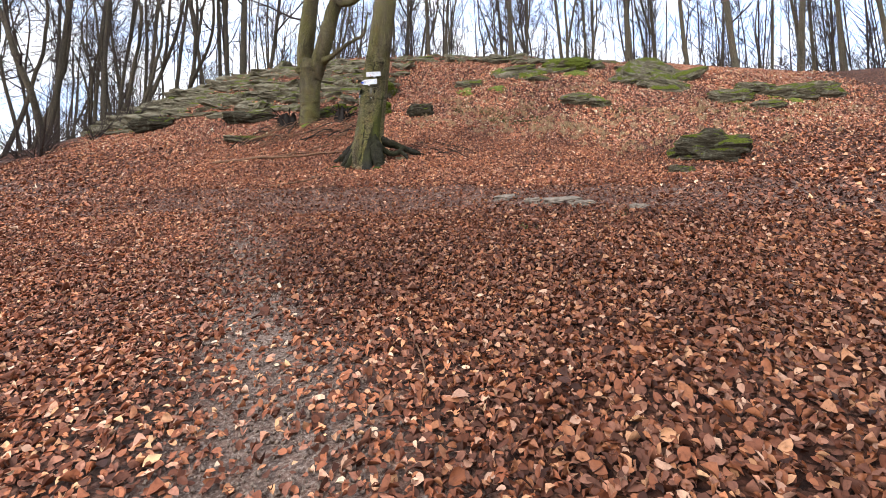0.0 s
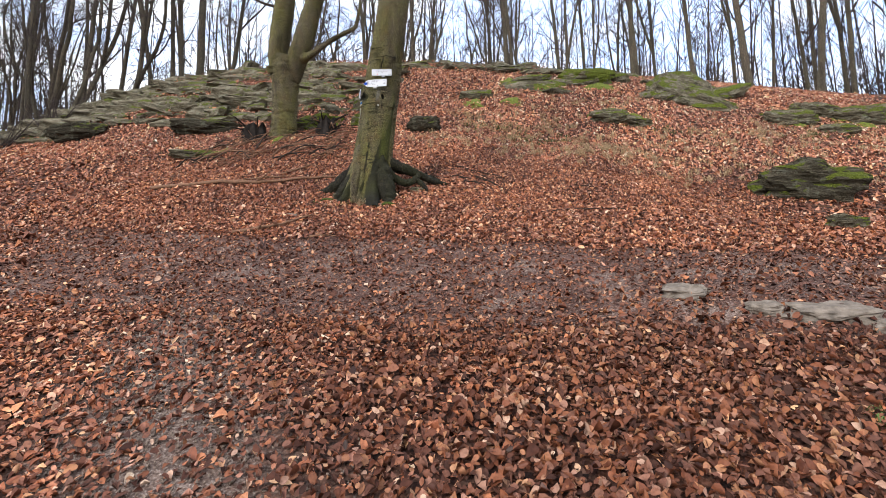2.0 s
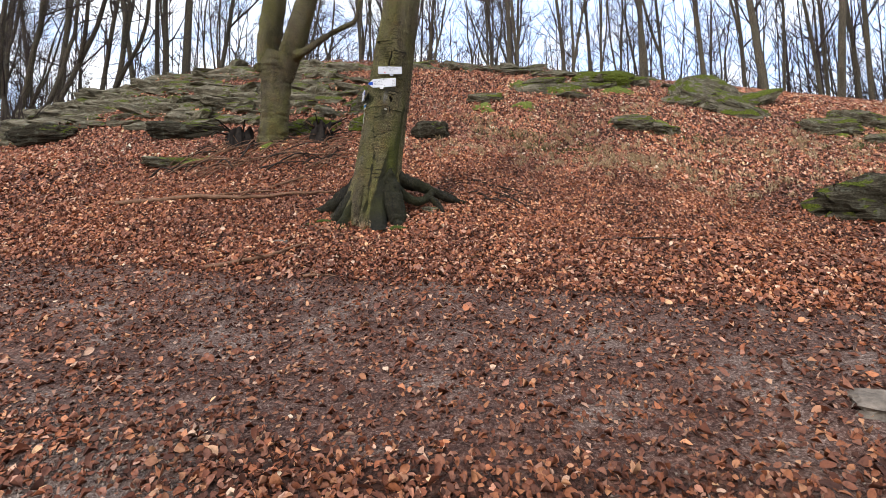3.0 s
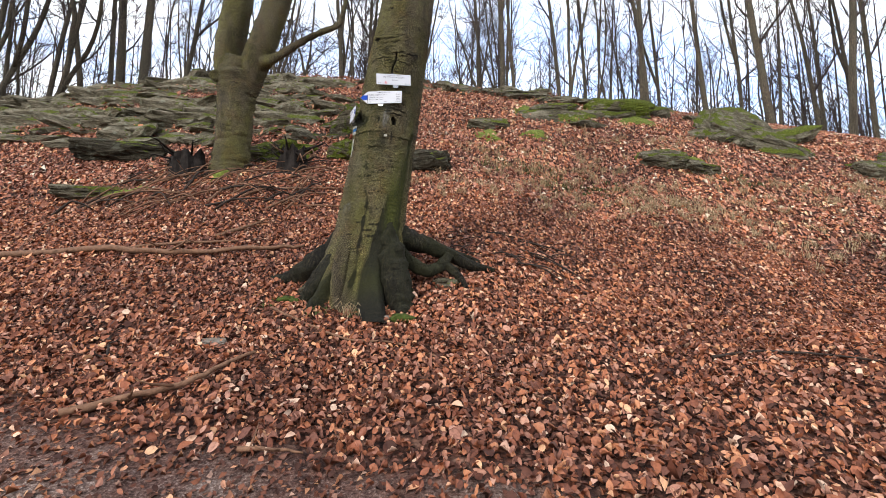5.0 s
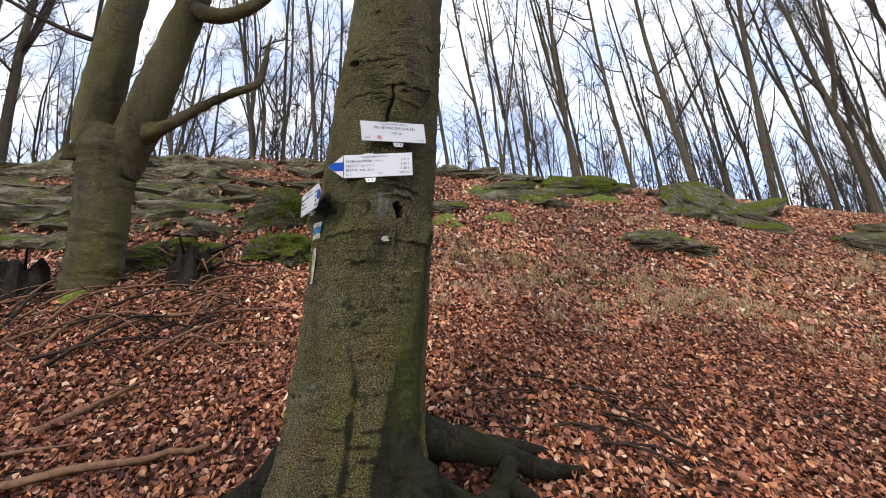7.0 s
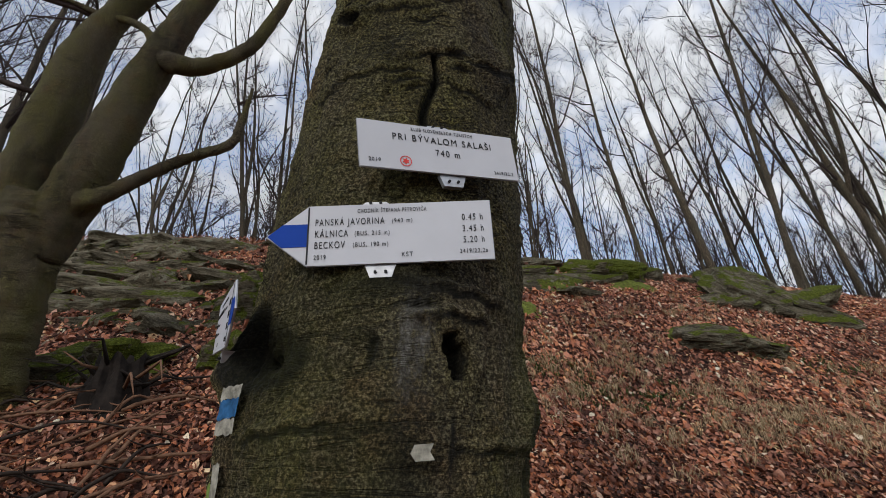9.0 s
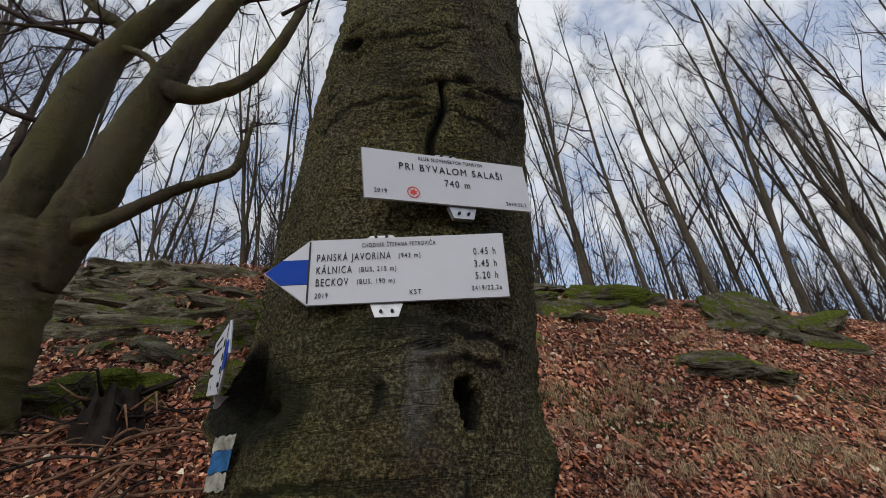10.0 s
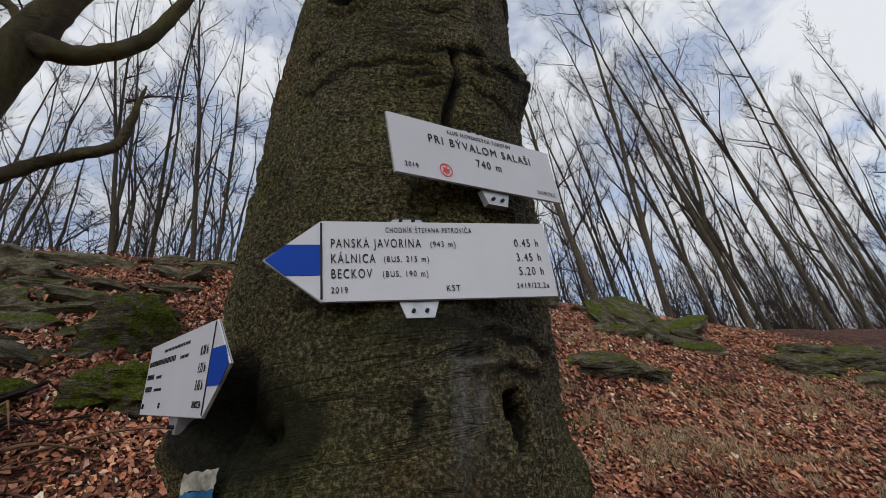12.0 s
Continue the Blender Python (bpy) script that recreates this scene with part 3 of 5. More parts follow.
xs, ys = scatter(5.8, 18.0, -12.5, 4.4, 240, 16, faded(5.8, 18.0, -12.5, 4.4, 2.8, 2.5, 2.0, 1.6, lambda x, y: clumps(x, y) * (1 - 0.4 * track_mask(x, y))))
litter("leaf_litter", CHIP, CHIP_FACES, xs, ys, 0.085, 0.4, 0.03, "brown leaves below the mossy rocks", 6, M_LEAF_DRY)

PEBBLE = np.array([(0, 0, -0.3), (0.5, 0.05, 0), (0.1, 0.42, 0.04), (-0.46, 0.1, -0.03), (-0.12, -0.4, 0.02), (0.05, 0.02, 0.32)])
PEBBLE_FACES = [(0, 2, 1), (0, 3, 2), (0, 4, 3), (0, 1, 4), (5, 1, 2), (5, 2, 3), (5, 3, 4), (5, 4, 1)]
xs, ys = scatter(-3.0, 5.0, -12.0, -4.8, 1000, 18, lambda x, y: gravel_mask(x, y) * 0.8 + 0.035 * track_mask(x, y))
litter("gravel", PEBBLE, PEBBLE_FACES, xs, ys, 0.017, 0.4, 0.004, "pale grey gravel trodden into the stony strip", 9, M_GRAVEL, "gravel")


# ---- rocks ----
def rock_mesh(name, size, seed, mat, layers=7, rough=0.22, sub=4, boxy=0.45):
    bm = bmesh.new()
    bmesh.ops.create_icosphere(bm, subdivisions=sub, radius=1.0)
    for v in bm.verts:
        p = v.co.copy()
        m = max(abs(p.x), abs(p.y), abs(p.z))
        q = p.lerp(p / m, boxy)
        lay = math.floor(q.z * layers * 0.5 + 0.35 * noise.noise((q.x * 1.1 + seed, q.y * 1.1, seed)) + 0.5)
        out = 1 + 0.07 * noise.noise((lay * 7.31 + seed, seed * 1.7, 0.5)) + 0.10 * noise.noise((q.x * 1.2 + seed, q.y * 1.2 - seed, lay * 3.1))
        q = Vector((q.x * out, q.y * out, q.z))
        q += p * rough * (1.5 * noise.noise(q * 1.3 + Vector((seed, 0, seed))) + 0.6 * noise.noise(q * 4.3 + Vector((0, seed, 0))) + 0.22 * noise.noise(q * 9.7))
        v.co = (q.x * size[0], q.y * size[1], q.z * size[2])
    me = bpy.data.meshes.new(name)
    bm.to_mesh(me)
    bm.free()
    me.materials.append(mat)
    me.polygons.foreach_set("use_smooth", [False] * len(me.polygons))
    return me


def rock(label, x, y, size, seed, mat=None, turn=(0, 0, 0), sink=0.35, layers=7, category="rock", name="rock", up=None, boxy=0.45, rough=0.22):
    ob = new(name, rock_mesh(name, size, seed, mat or M_ROCK, layers, rough, 4, boxy))
    z = gz(x, y) if up is None else up
    ob.matrix_world = pose(x, y, z + size[2] * (1 - 2 * sink), *turn)
    return tagged(ob, label, category)


rock("long dark boulder with a green mossy top in the leaves", 9.08, 1.5, (0.92, 0.58, 0.5), 3.1, M_MOSSD, (4, 8, -17), 0.38, 5, "boulder", "boulder", boxy=0.35, rough=0.34)
rock("small mossy stone below the long boulder", 7.1, -2.45, (0.25, 0.2, 0.14), 5.2, M_MOSSY, (0, 5, 20), 0.3)
rock("dark squared rock block half sunk in leaves", 0.62, 4.5, (0.42, 0.34, 0.27), 8.4, M_DARKROCK, (14, 0, -8), 0.3, 5)
rock("big tilted slab of layered rock with mossy foot", 9.1, 8.2, (1.05, 1.2, 0.52), 12.4, M_MOSSY, (36, 24, -12), 0.60, 11)
rock("low mossy ledge of grey rock", 6.1, 6.0, (0.6, 0.4, 0.2), 15.1, M_MOSSY, (24, 6, -14), 0.4, 5)
rock("low mossy ledge of grey rock", 6.85, 5.75, (0.45, 0.3, 0.16), 16.9, M_MOSSY, (24, 4, 18), 0.4, 5)
for x, y, sx, sy, sz, tn, sd in ((11.3, 6.0, 0.7, 0.45, 0.26, -12, 18.3), (12.4, 6.5, 0.6, 0.5, 0.30, 8, 18.9), (13.3, 6.2, 0.75, 0.5, 0.28, -18, 19.3), (14.4, 6.6, 0.8, 0.6, 0.36, -8, 19.8), (12.2, 5.3, 0.5, 0.3, 0.16, -14, 20.4)):
    rock("mossy grey rock ledge breaking the leafy slope", x, y, (sx, sy, sz), sd, M_MOSSY, (22, 5, tn), 0.42, 7)
rock("mossy hump of rock under leaves", 2.1, 7.3, (0.55, 0.36, 0.17), 21.5, M_MOSSY, (24, 0, 10), 0.4, 4)
rock("mossy hump of rock under leaves", 4.0, 8.7, (0.7, 0.4, 0.2), 22.5, M_MOSSY, (28, 0, -12), 0.42, 4)
rock("green mossy rock face below the crest", 6.1, 9.0, (0.85, 0.5, 0.34), 23.7, M_MOSSG, (28, 5, -10), 0.38, 5)
rock("mossy rock beside the torn stump", -2.55, 4.75, (0.6, 0.45, 0.3), 25.2, M_MOSSG, (14, -6, 12), 0.35, 3, boxy=0.12, rough=0.40)
rock("squat mossy rock behind the sign tree", -1.0, 4.85, (0.48, 0.4, 0.3), 26.8, M_MOSSG, (12, 4, -6), 0.3, 2, boxy=0.12, rough=0.40)
rock("upright mossy rock behind the sign tree", -1.25, 6.35, (0.5, 0.42, 0.46), 27.4, M_MOSSG, (16, -8, 10), 0.3, 2, boxy=0.12, rough=0.40)
rock("dark overhanging rock ledge at the foot of the outcrop", -6.0, 4.9, (0.95, 0.42, 0.24), 29.3, M_DARKROCK, (12, 3, 6), 0.3, 5)
rock("dark mossy rock at the foot of the knoll", -10.4, 5.3, (0.7, 0.5, 0.34), 30.9, M_DARKROCK, (10, -6, 20), 0.3, 6)
rock("flat mossy stone among fallen branches", -5.2, 2.9, (0.6, 0.3, 0.12), 31.7, M_MOSSY, (14, 0, 24), 0.35, 4)
for x, y, sx, sy, tn, sd in ((3.71, -5.60, 0.18, 0.13, -30, 41.0), (4.10, -6.00, 0.11, 0.08, -24, 42.0), (4.47, -6.12, 0.26, 0.14, -14, 43.0), (4.74, -6.34, 0.14, 0.07, -8, 44.0), (5.33, -6.62, 0.11, 0.06, -12, 45.0)):
    tagged(rock("flat pale stone worn bare in the track", x, y, (sx, sy, 0.06), sd, M_PALE, (12, 0, tn), 0.42, 5, "stone", "path_stone"), group="bare stones in the track")
rock("grey stone at the foot of the sign tree", -0.42, -0.62, (0.10, 0.08, 0.07), 46.0, M_ROCK, (0, 0, 0), 0.3, 4, "stone", "stone")
rock("flat grey stone wedged under the roots", 0.98, -0.42, (0.13, 0.09, 0.05), 47.0, M_ROCK, (8, 0, 15), 0.2, 3, "stone", "stone")
rock("pale stone in the leaves below the tree", -0.96, -1.55, (0.10, 0.08, 0.045), 48.0, M_PALE, (10, 0, 30), 0.35, 2, "stone", "stone")
rock("pale stone in the leaves below the tree", 0.4, -1.14, (0.06, 0.05, 0.04), 49.0, M_PALE, (10, 0, 0), 0.35, 2, "stone", "stone")


def outcrop(label, count, x0, x1, y0, y1, big, seed, mat, dip, density):
    """Thin rock slabs in beds, half sunk into the slope."""
    rng = random.Random(seed)
    base = new("rock_outcrop")
    base.location = ((x0 + x1) / 2, (y0 + y1) / 2, gz((x0 + x1) / 2, (y0 + y1) / 2))
    back_to = Matrix.Translation(base.location).inverted()
    shapes = [rock_mesh("slab", (0.62 * rng.uniform(0.8, 1.3), 0.42 * rng.uniform(0.8, 1.2), 0.11 * rng.uniform(0.8, 1.6)), seed + i * 3.7, mat, 3, 0.26, 2) for i in range(7)]
    made = 0
    while made < count:
        x, y = rng.uniform(x0, x1), rng.uniform(y0, y1)
        if rng.random() > density(x, y):
            continue
        made += 1
        ob = new("slab", shapes[made % 7])
        s = big * rng.uniform(0.6, 1.5)
        ob.parent = base
        m = pose(x, y, gz(x, y) - 0.035 * s, dip[0] + rng.gauss(0, 7), dip[1] + rng.gauss(0, 6), dip[2] + rng.gauss(0, 22)) @ Matrix.Diagonal((s * rng.uniform(0.7, 1.4), s, s * rng.uniform(0.9, 1.7), 1))
        ob.matrix_basis = back_to @ m
    return tagged(base, label, "rock outcrop")


outcrop("broad outcrop of thin grey rock layers on the knoll", 430, -14.5, -0.5, 5.6, 11.6, 0.74, 101, M_ROCK, (20, 3, 4),
        lambda x, y: max(0.0, min(1.0, 1.15 - abs((y - (7.9 - 0.18 * (x + 7))) / 3.4) ** 2)) * (1.0 if x < -4.2 else 0.35 if y < 9 else 0.95))
outcrop("layered grey crest rocks along the skyline", 90, -2.0, 5.5, 9.8, 11.8, 0.62, 131, M_ROCK, (8, 2, 0), lambda x, y: 0.8)
outcrop("tilted beds of dark rock breaking from the slope", 44, 8.2, 10.2, 7.0, 9.4, 0.60, 171, M_MOSSY, (30, 15, -14), lambda x, y: 1.0)
outcrop("scattered mossy rock steps on the slope", 16, 2.5, 10.5, 7.6, 10.8, 0.8, 151, M_MOSSY, (22, 2, -8), lambda x, y: 0.8)


# ---- the sign tree ----
def axis1(z):
    """Centre of the sign tree's trunk at height z."""
    return 0.03 + 0.147 * z - 0.004 * max(0, z - 3.2) ** 2, -0.41 + 0.05 * max(0, z - 2.3)


def radius1(z):
    return float(np.interp(z, [0.0, 0.9, 1.3, 2.26, 2.65, 3.5, 6, 10, 15], [0.40, 0.365, 0.35, 0.325, 0.31, 0.29, 0.25, 0.19, 0.10]))


def front(x, z, out=0.0):
    """A point on the camera side of the trunk's skin."""
    cx, cy = axis1(z)
    r = radius1(z) + out
    d = max(-0.98, min(0.98, (x - cx) / r))
    return Vector((x, cy - r * math.sqrt(1 - d * d), z))


def gauss(a, b, c, d):
    return math.exp(-(a / b) ** 2 - (c / d) ** 2)


# wrinkles across the bark: height, bearing from the front, half-width, fall
RIDGES = [(2.775, 6, 18, -0.0010), (2.72, -10, 12, 0.0008), (2.69, -7, 9, 0.0004), (2.664, -4, 6, -0.0004), (2.667, 20, 15, 0.0013), (2.945, -14, 18, 0.0), (2.97, 6, 10, 0.0), (2.70, -46, 10, 0.0004), (2.15, 23, 20, 0.0009),
          (2.102, 22, 13, 0.0006), (1.92, -38, 20, -0.0004), (1.62, 20, 26, 0.0003), (1.45, -10, 24, 0.0004), (1.30, 26, 20, 0.0004), (1.12, 10, 30, 0.0003), (0.98, -22, 18, 0.0004), (1.86, 40, 18, 0.0003)]
wrinkle = random.Random(63)
RIDGES += [(wrinkle.uniform(0.75, 3.5), wrinkle.uniform(-60, 60), wrinkle.uniform(5, 16), wrinkle.gauss(0, 0.0006)) for i in range(46)]
RIDGES = [q for i, q in enumerate(RIDGES) if i < 17 or not 1.88 < q[0] < 2.62]


def build_sign_tree():
    tree = new("beech_tree")
    tree.location = (0.05, -0.4, gz(0.05, -0.4))
    inv = Matrix.Translation(tree.location).inverted()
    zs = np.concatenate([np.arange(0.0, 1.7, 0.02), np.arange(1.7, 3.1, 0.0055), np.arange(3.1, 3.8, 0.02), np.arange(3.8, 15, 0.25)])
    angles = np.concatenate([np.arange(-90, 185, 2.6), np.arange(185, 270, 0.48)[1:] - 0.2, np.arange(270, 355, 0.48)])
    angles = np.sort(np.mod(angles + 90, 360) - 90)
    angles = angles[np.concatenate([[True], np.diff(angles) > 0.2])]
    na = len(angles)
    lobes = [(200, 0.30, 15), (232, 0.22, 11), (262, 0.10, 9), (292, 0.34, 15), (338, 0.30, 13), (20, 0.25, 15), (95, 0.3, 18), (150, 0.25, 16)]
    verts, stain_or_shade, scar, moss = [], [], [], []
    for z in zs:
        cx, cy = axis1(z)
        r0 = radius1(z)
        for k in range(na):
            deg = float(angles[k]) % 360
            a = radians(deg)
            r = r0
            low = max(0.0, 1.35 - z) / 1.1
            for at, amount, width in lobes:
                d = (deg - at + 180) % 360 - 180
                r += amount * max(0, low) ** 3.0 * math.exp(-(d / width) ** 2) * 0.86
            ca, sa = math.cos(a), math.sin(a)
            r += 0.016 * noise.noise((ca * 1.6, sa * 1.6, z * 0.9)) + 0.008 * noise.noise((ca * 5, sa * 5, z * 2.6 + 9)) + 0.006 * noise.noise((ca * 9, sa * 9, z * 15)) + 0.0045 * noise.noise((ca * 21, sa * 21, z * 34)) + 0.0042 * noise.noise((ca * 30, sa * 30, z * 75))
            r += 0.004 * (1 - abs(noise.noise((ca * 2, sa * 2, z * 9.5))) * 4)
            fx = (deg - 270 + 180) % 360 - 180
            s = st = mo = 0.0
            if -90 < fx < 90:
                seam = -5 + 4 * math.sin(z * 2.6) + 2.0 * math.sin(z * 7) + 2.4 * noise.noise((0.3, 0.7, z * 5)) + 1.2 * noise.noise((0.3, 0.7, z * 21))
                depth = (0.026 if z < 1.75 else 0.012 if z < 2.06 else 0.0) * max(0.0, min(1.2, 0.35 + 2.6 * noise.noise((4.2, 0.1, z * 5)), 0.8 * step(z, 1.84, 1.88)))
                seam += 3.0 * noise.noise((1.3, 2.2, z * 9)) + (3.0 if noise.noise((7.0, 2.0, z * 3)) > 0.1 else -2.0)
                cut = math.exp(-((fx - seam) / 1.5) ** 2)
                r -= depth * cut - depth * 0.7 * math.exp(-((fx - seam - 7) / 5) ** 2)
                # shade painted into the seam, then a mottled dark streak beside it
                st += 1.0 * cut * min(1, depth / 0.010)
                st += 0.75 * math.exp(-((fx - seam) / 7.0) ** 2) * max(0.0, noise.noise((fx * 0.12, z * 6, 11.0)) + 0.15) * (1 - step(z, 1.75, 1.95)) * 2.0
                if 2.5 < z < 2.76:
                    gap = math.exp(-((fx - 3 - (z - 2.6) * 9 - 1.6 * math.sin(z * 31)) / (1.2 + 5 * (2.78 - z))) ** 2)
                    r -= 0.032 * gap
                    # crack above the name plate, its inner shade put into the colour
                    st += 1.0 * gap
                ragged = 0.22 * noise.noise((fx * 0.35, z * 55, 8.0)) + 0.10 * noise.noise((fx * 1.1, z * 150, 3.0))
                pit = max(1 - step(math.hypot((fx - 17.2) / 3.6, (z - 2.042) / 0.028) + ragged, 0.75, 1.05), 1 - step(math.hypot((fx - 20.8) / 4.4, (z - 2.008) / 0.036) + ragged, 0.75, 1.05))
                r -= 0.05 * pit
                # hole blackened in the colour as if shaded inside
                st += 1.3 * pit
                r += 0.013 * gauss(fx - 21, 9, z - 2.03, 0.085) + 0.007 * gauss(fx - 7, 11, z - 2.02, 0.10)
                r += 0.022 * gauss(fx - 7, 6, z - 2.098, 0.012) - 0.025 * gauss(fx - 6, 5, z - 2.118, 0.010)
                r += 0.036 * gauss(fx - 40, 10, z - 2.76, 0.08) - 0.02 * gauss(fx - 37, 4, z - 2.77, 0.03)
                ring = math.hypot((fx + 39) / 6.5, (z - 2.933) / 0.026)
                r += 0.022 * math.exp(-((ring - 1) / 0.5) ** 2) - 0.02 * math.exp(-(ring / 0.7) ** 2)
                r += 0.022 * gauss(fx + 70, 16, z - 1.95, 0.12) + 0.045 * gauss(fx + 80, 13, z - 2.06, 0.06) - 0.065 * gauss(fx + 60, 7, z - 2.09, 0.06)
                r -= 0.03 * gauss(fx + 46, 6, z - 2.04, 0.03) * (1 + noise.noise((fx * 0.3, z * 40, 2)))
                r += 0.035 * gauss(fx - 58, 9, z - 1.92, 0.08)
                for cz, cf, cw, bend in RIDGES:
                    off = z - cz + bend * (fx - cf) + 0.004 * math.sin(fx * 0.5 + cz * 40)
                    if abs(off) < 0.05 and abs(fx - cf) < cw * 1.5:
                        side = math.exp(-((fx - cf) / cw) ** 4)
                        r += 0.012 * side * math.exp(-(off / 0.008) ** 2)
                        # thin shadow line painted below each ridge
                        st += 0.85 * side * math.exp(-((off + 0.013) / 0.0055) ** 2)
                s += 1.2 * gauss(fx - 4.5, 6.0, z - 2.045, 0.078) * (0.7 + 0.8 * noise.noise((fx * 0.25, z * 14, 1)) + 0.9 * noise.noise((fx * 0.8, z * 60, 5)))
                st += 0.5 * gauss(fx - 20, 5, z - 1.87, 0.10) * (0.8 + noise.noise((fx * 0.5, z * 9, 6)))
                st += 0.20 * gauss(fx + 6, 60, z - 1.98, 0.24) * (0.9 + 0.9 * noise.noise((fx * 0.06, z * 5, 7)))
                # dark wound, and shade painted into the hollow on the left flank
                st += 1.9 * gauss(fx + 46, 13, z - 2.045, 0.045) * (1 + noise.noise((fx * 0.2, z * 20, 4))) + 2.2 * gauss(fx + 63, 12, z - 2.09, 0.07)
                # painted shade: below the arrow sign, in knot hollows and under the right-hand bulge
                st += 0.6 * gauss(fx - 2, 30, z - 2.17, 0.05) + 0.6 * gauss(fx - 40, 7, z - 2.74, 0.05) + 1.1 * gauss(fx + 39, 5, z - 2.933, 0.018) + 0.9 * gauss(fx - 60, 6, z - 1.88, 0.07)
                # dark streak, and shade painted into the groove above the lip
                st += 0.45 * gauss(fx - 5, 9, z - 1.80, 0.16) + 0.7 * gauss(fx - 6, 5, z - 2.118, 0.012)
                lid = 0.62 + 0.018 * max(0, fx) + 0.25 * noise.noise((fx * 0.09, z * 2.0, 3)) + 0.12 * noise.noise((fx * 0.4, z * 9, 6))
                # darker over the lower right of the trunk
                st += 1.0 * step(fx + 14 * noise.noise((z * 3, 1.0, 2.0)), 2, 22) * (1 - step(fx, 55, 70)) * (1 - step(z, lid - 0.15, lid + 0.2))
                s += 0.9 * gauss(fx + 40, 4, z - 1.16, 0.012) + 0.8 * gauss(fx + 47, 2.5, z - 1.12, 0.03) + 0.7 * gauss(fx + 33, 2, z - 1.11, 0.02)
                mo += 1.5 * gauss(fx - 44, 15, z - 1.22, 0.40) + 0.5 * gauss(fx - 60, 20, z - 1.7, 0.6) + 0.4 * gauss(fx + 30, 30, z - 1.7, 0.8)
            st += (1 - step(z + 0.22 * noise.noise((ca * 5, sa * 5, z * 3)), 0.25, 0.66)) * (0.2 + 0.75 * max(step(fx, 0, 16), 1 - step(fx, -36, -20)))
            mo += 0.25 * gauss(0, 1, z - 0.35, 0.2)
            stain_or_shade.append(min(1.0, max(0, st)))
            scar.append(min(0.9, max(0, s)))
            moss.append(min(1.0, mo))
            verts.append(inv @ Vector((cx + r * ca, cy + r * sa, z)))
    n = len(zs)
    faces = [(i * na + k, i * na + (k + 1) % na, (i + 1) * na + (k + 1) % na, (i + 1) * na + k) for i in range(n - 1) for k in range(na)]
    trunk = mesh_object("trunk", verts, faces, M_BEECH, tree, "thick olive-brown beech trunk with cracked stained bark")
    for key, vals in (("stain_or_shade", stain_or_shade), ("scar", scar), ("moss", moss)):
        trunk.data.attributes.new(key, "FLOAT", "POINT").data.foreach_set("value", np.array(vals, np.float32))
    roots = (
        (((0.02, -0.42, 0.86), (-0.32, -0.42, 0.62), (-0.58, -0.34, 0.46), (-0.78, -0.26, None), (-0.95, -0.22, None)), (0.17, 0.14, 0.115, 0.08, 0.03), M_ROOT),
        (((-0.02, -0.50, 0.72), (-0.18, -0.62, 0.52), (-0.32, -0.70, 0.34), (-0.43, -0.74, None), (-0.55, -0.76, None)), (0.15, 0.12, 0.10, 0.07, 0.03), M_ROOT),
        (((-0.02, -0.70, 0.8), (-0.08, -0.80, 0.45), (-0.10, -0.88, None)), (0.08, 0.075, 0.05), M_BEECH),
        (((0.20, -0.44, 1.30), (0.27, -0.52, 0.95), (0.36, -0.62, 0.66), (0.46, -0.76, 0.38), (0.54, -0.90, None), (0.60, -1.04, None)), (0.12, 0.19, 0.19, 0.17, 0.13, 0.05), M_ROOT),
        (((0.20, -0.42, 1.0), (0.48, -0.40, 0.86), (0.74, -0.32, 0.78), (1.0, -0.22, 0.68), (1.26, -0.12, 0.56), (1.56, 0.02, None)), (0.13, 0.13, 0.09, 0.07, 0.06, 0.03), M_ROOT),
        (((0.45, -0.5, 0.70), (0.72, -0.50, 0.50), (0.90, -0.40, 0.52), (1.02, -0.28, 0.66)), (0.08, 0.07, 0.06, 0.05), M_ROOT),
        (((0.62, -0.28, 0.80), (0.95, -0.05, 0.72), (1.2, 0.12, 0.66), (1.45, 0.2, None)), (0.09, 0.06, 0.045, 0.02), M_ROOT),
        (((0.92, -0.3, 0.6), (1.1, -0.42, 0.45), (1.2, -0.5, None)), (0.055, 0.045, 0.025), M_ROOT),
    )
    for i, (pts, rad, mat) in enumerate(roots):
        p, r = spline([(x, y, gz(x, y) + 0.01 if z is None else z) for x, y, z in pts], rad, 8)
        v, f = tube(p, r, 18, 0.28, i + 3)
        mesh_object("root", [inv @ q for q in v], f, mat, tree, "gnarled dark surface root" if mat is M_ROOT else "")
    verts, faces = [], []
    rng = random.Random(5)
    for i in range(13):
        z = 5.2 + i * 0.75
        cx, cy = axis1(z)
        grow_limb(Vector((cx, cy, z)), rng.uniform(0, 6.28), 0.5, 3.4 - i * 0.12, 0.075, rng, verts, faces, 2)
    mesh_object("crown", [inv @ q for q in verts], faces, M_BEECH2, tree)
    # painted trail blaze and smaller marks on the bark
    for name, z0, z1, mat in (("white_blaze", 1.990, 2.014, M_BLAZEW), ("blue_blaze", 1.953, 1.990, M_BLAZEB), ("white_blaze", 1.924, 1.953, M_BLAZEW), ("green_blaze", 1.72, 1.84, M_BLAZEG)):
        bark_patch(name, z0 - 0.005, z1 - 0.005, 204.5, 214.0 if mat is not M_BLAZEG else 207, mat, tree, inv)
    bark_patch("white_blaze", 1.68, 1.87, 206.5, 210, M_BLAZEW, tree, inv)
    return tagged(tree, "beech carrying trail signs, spreading dark roots at its foot", "tree")


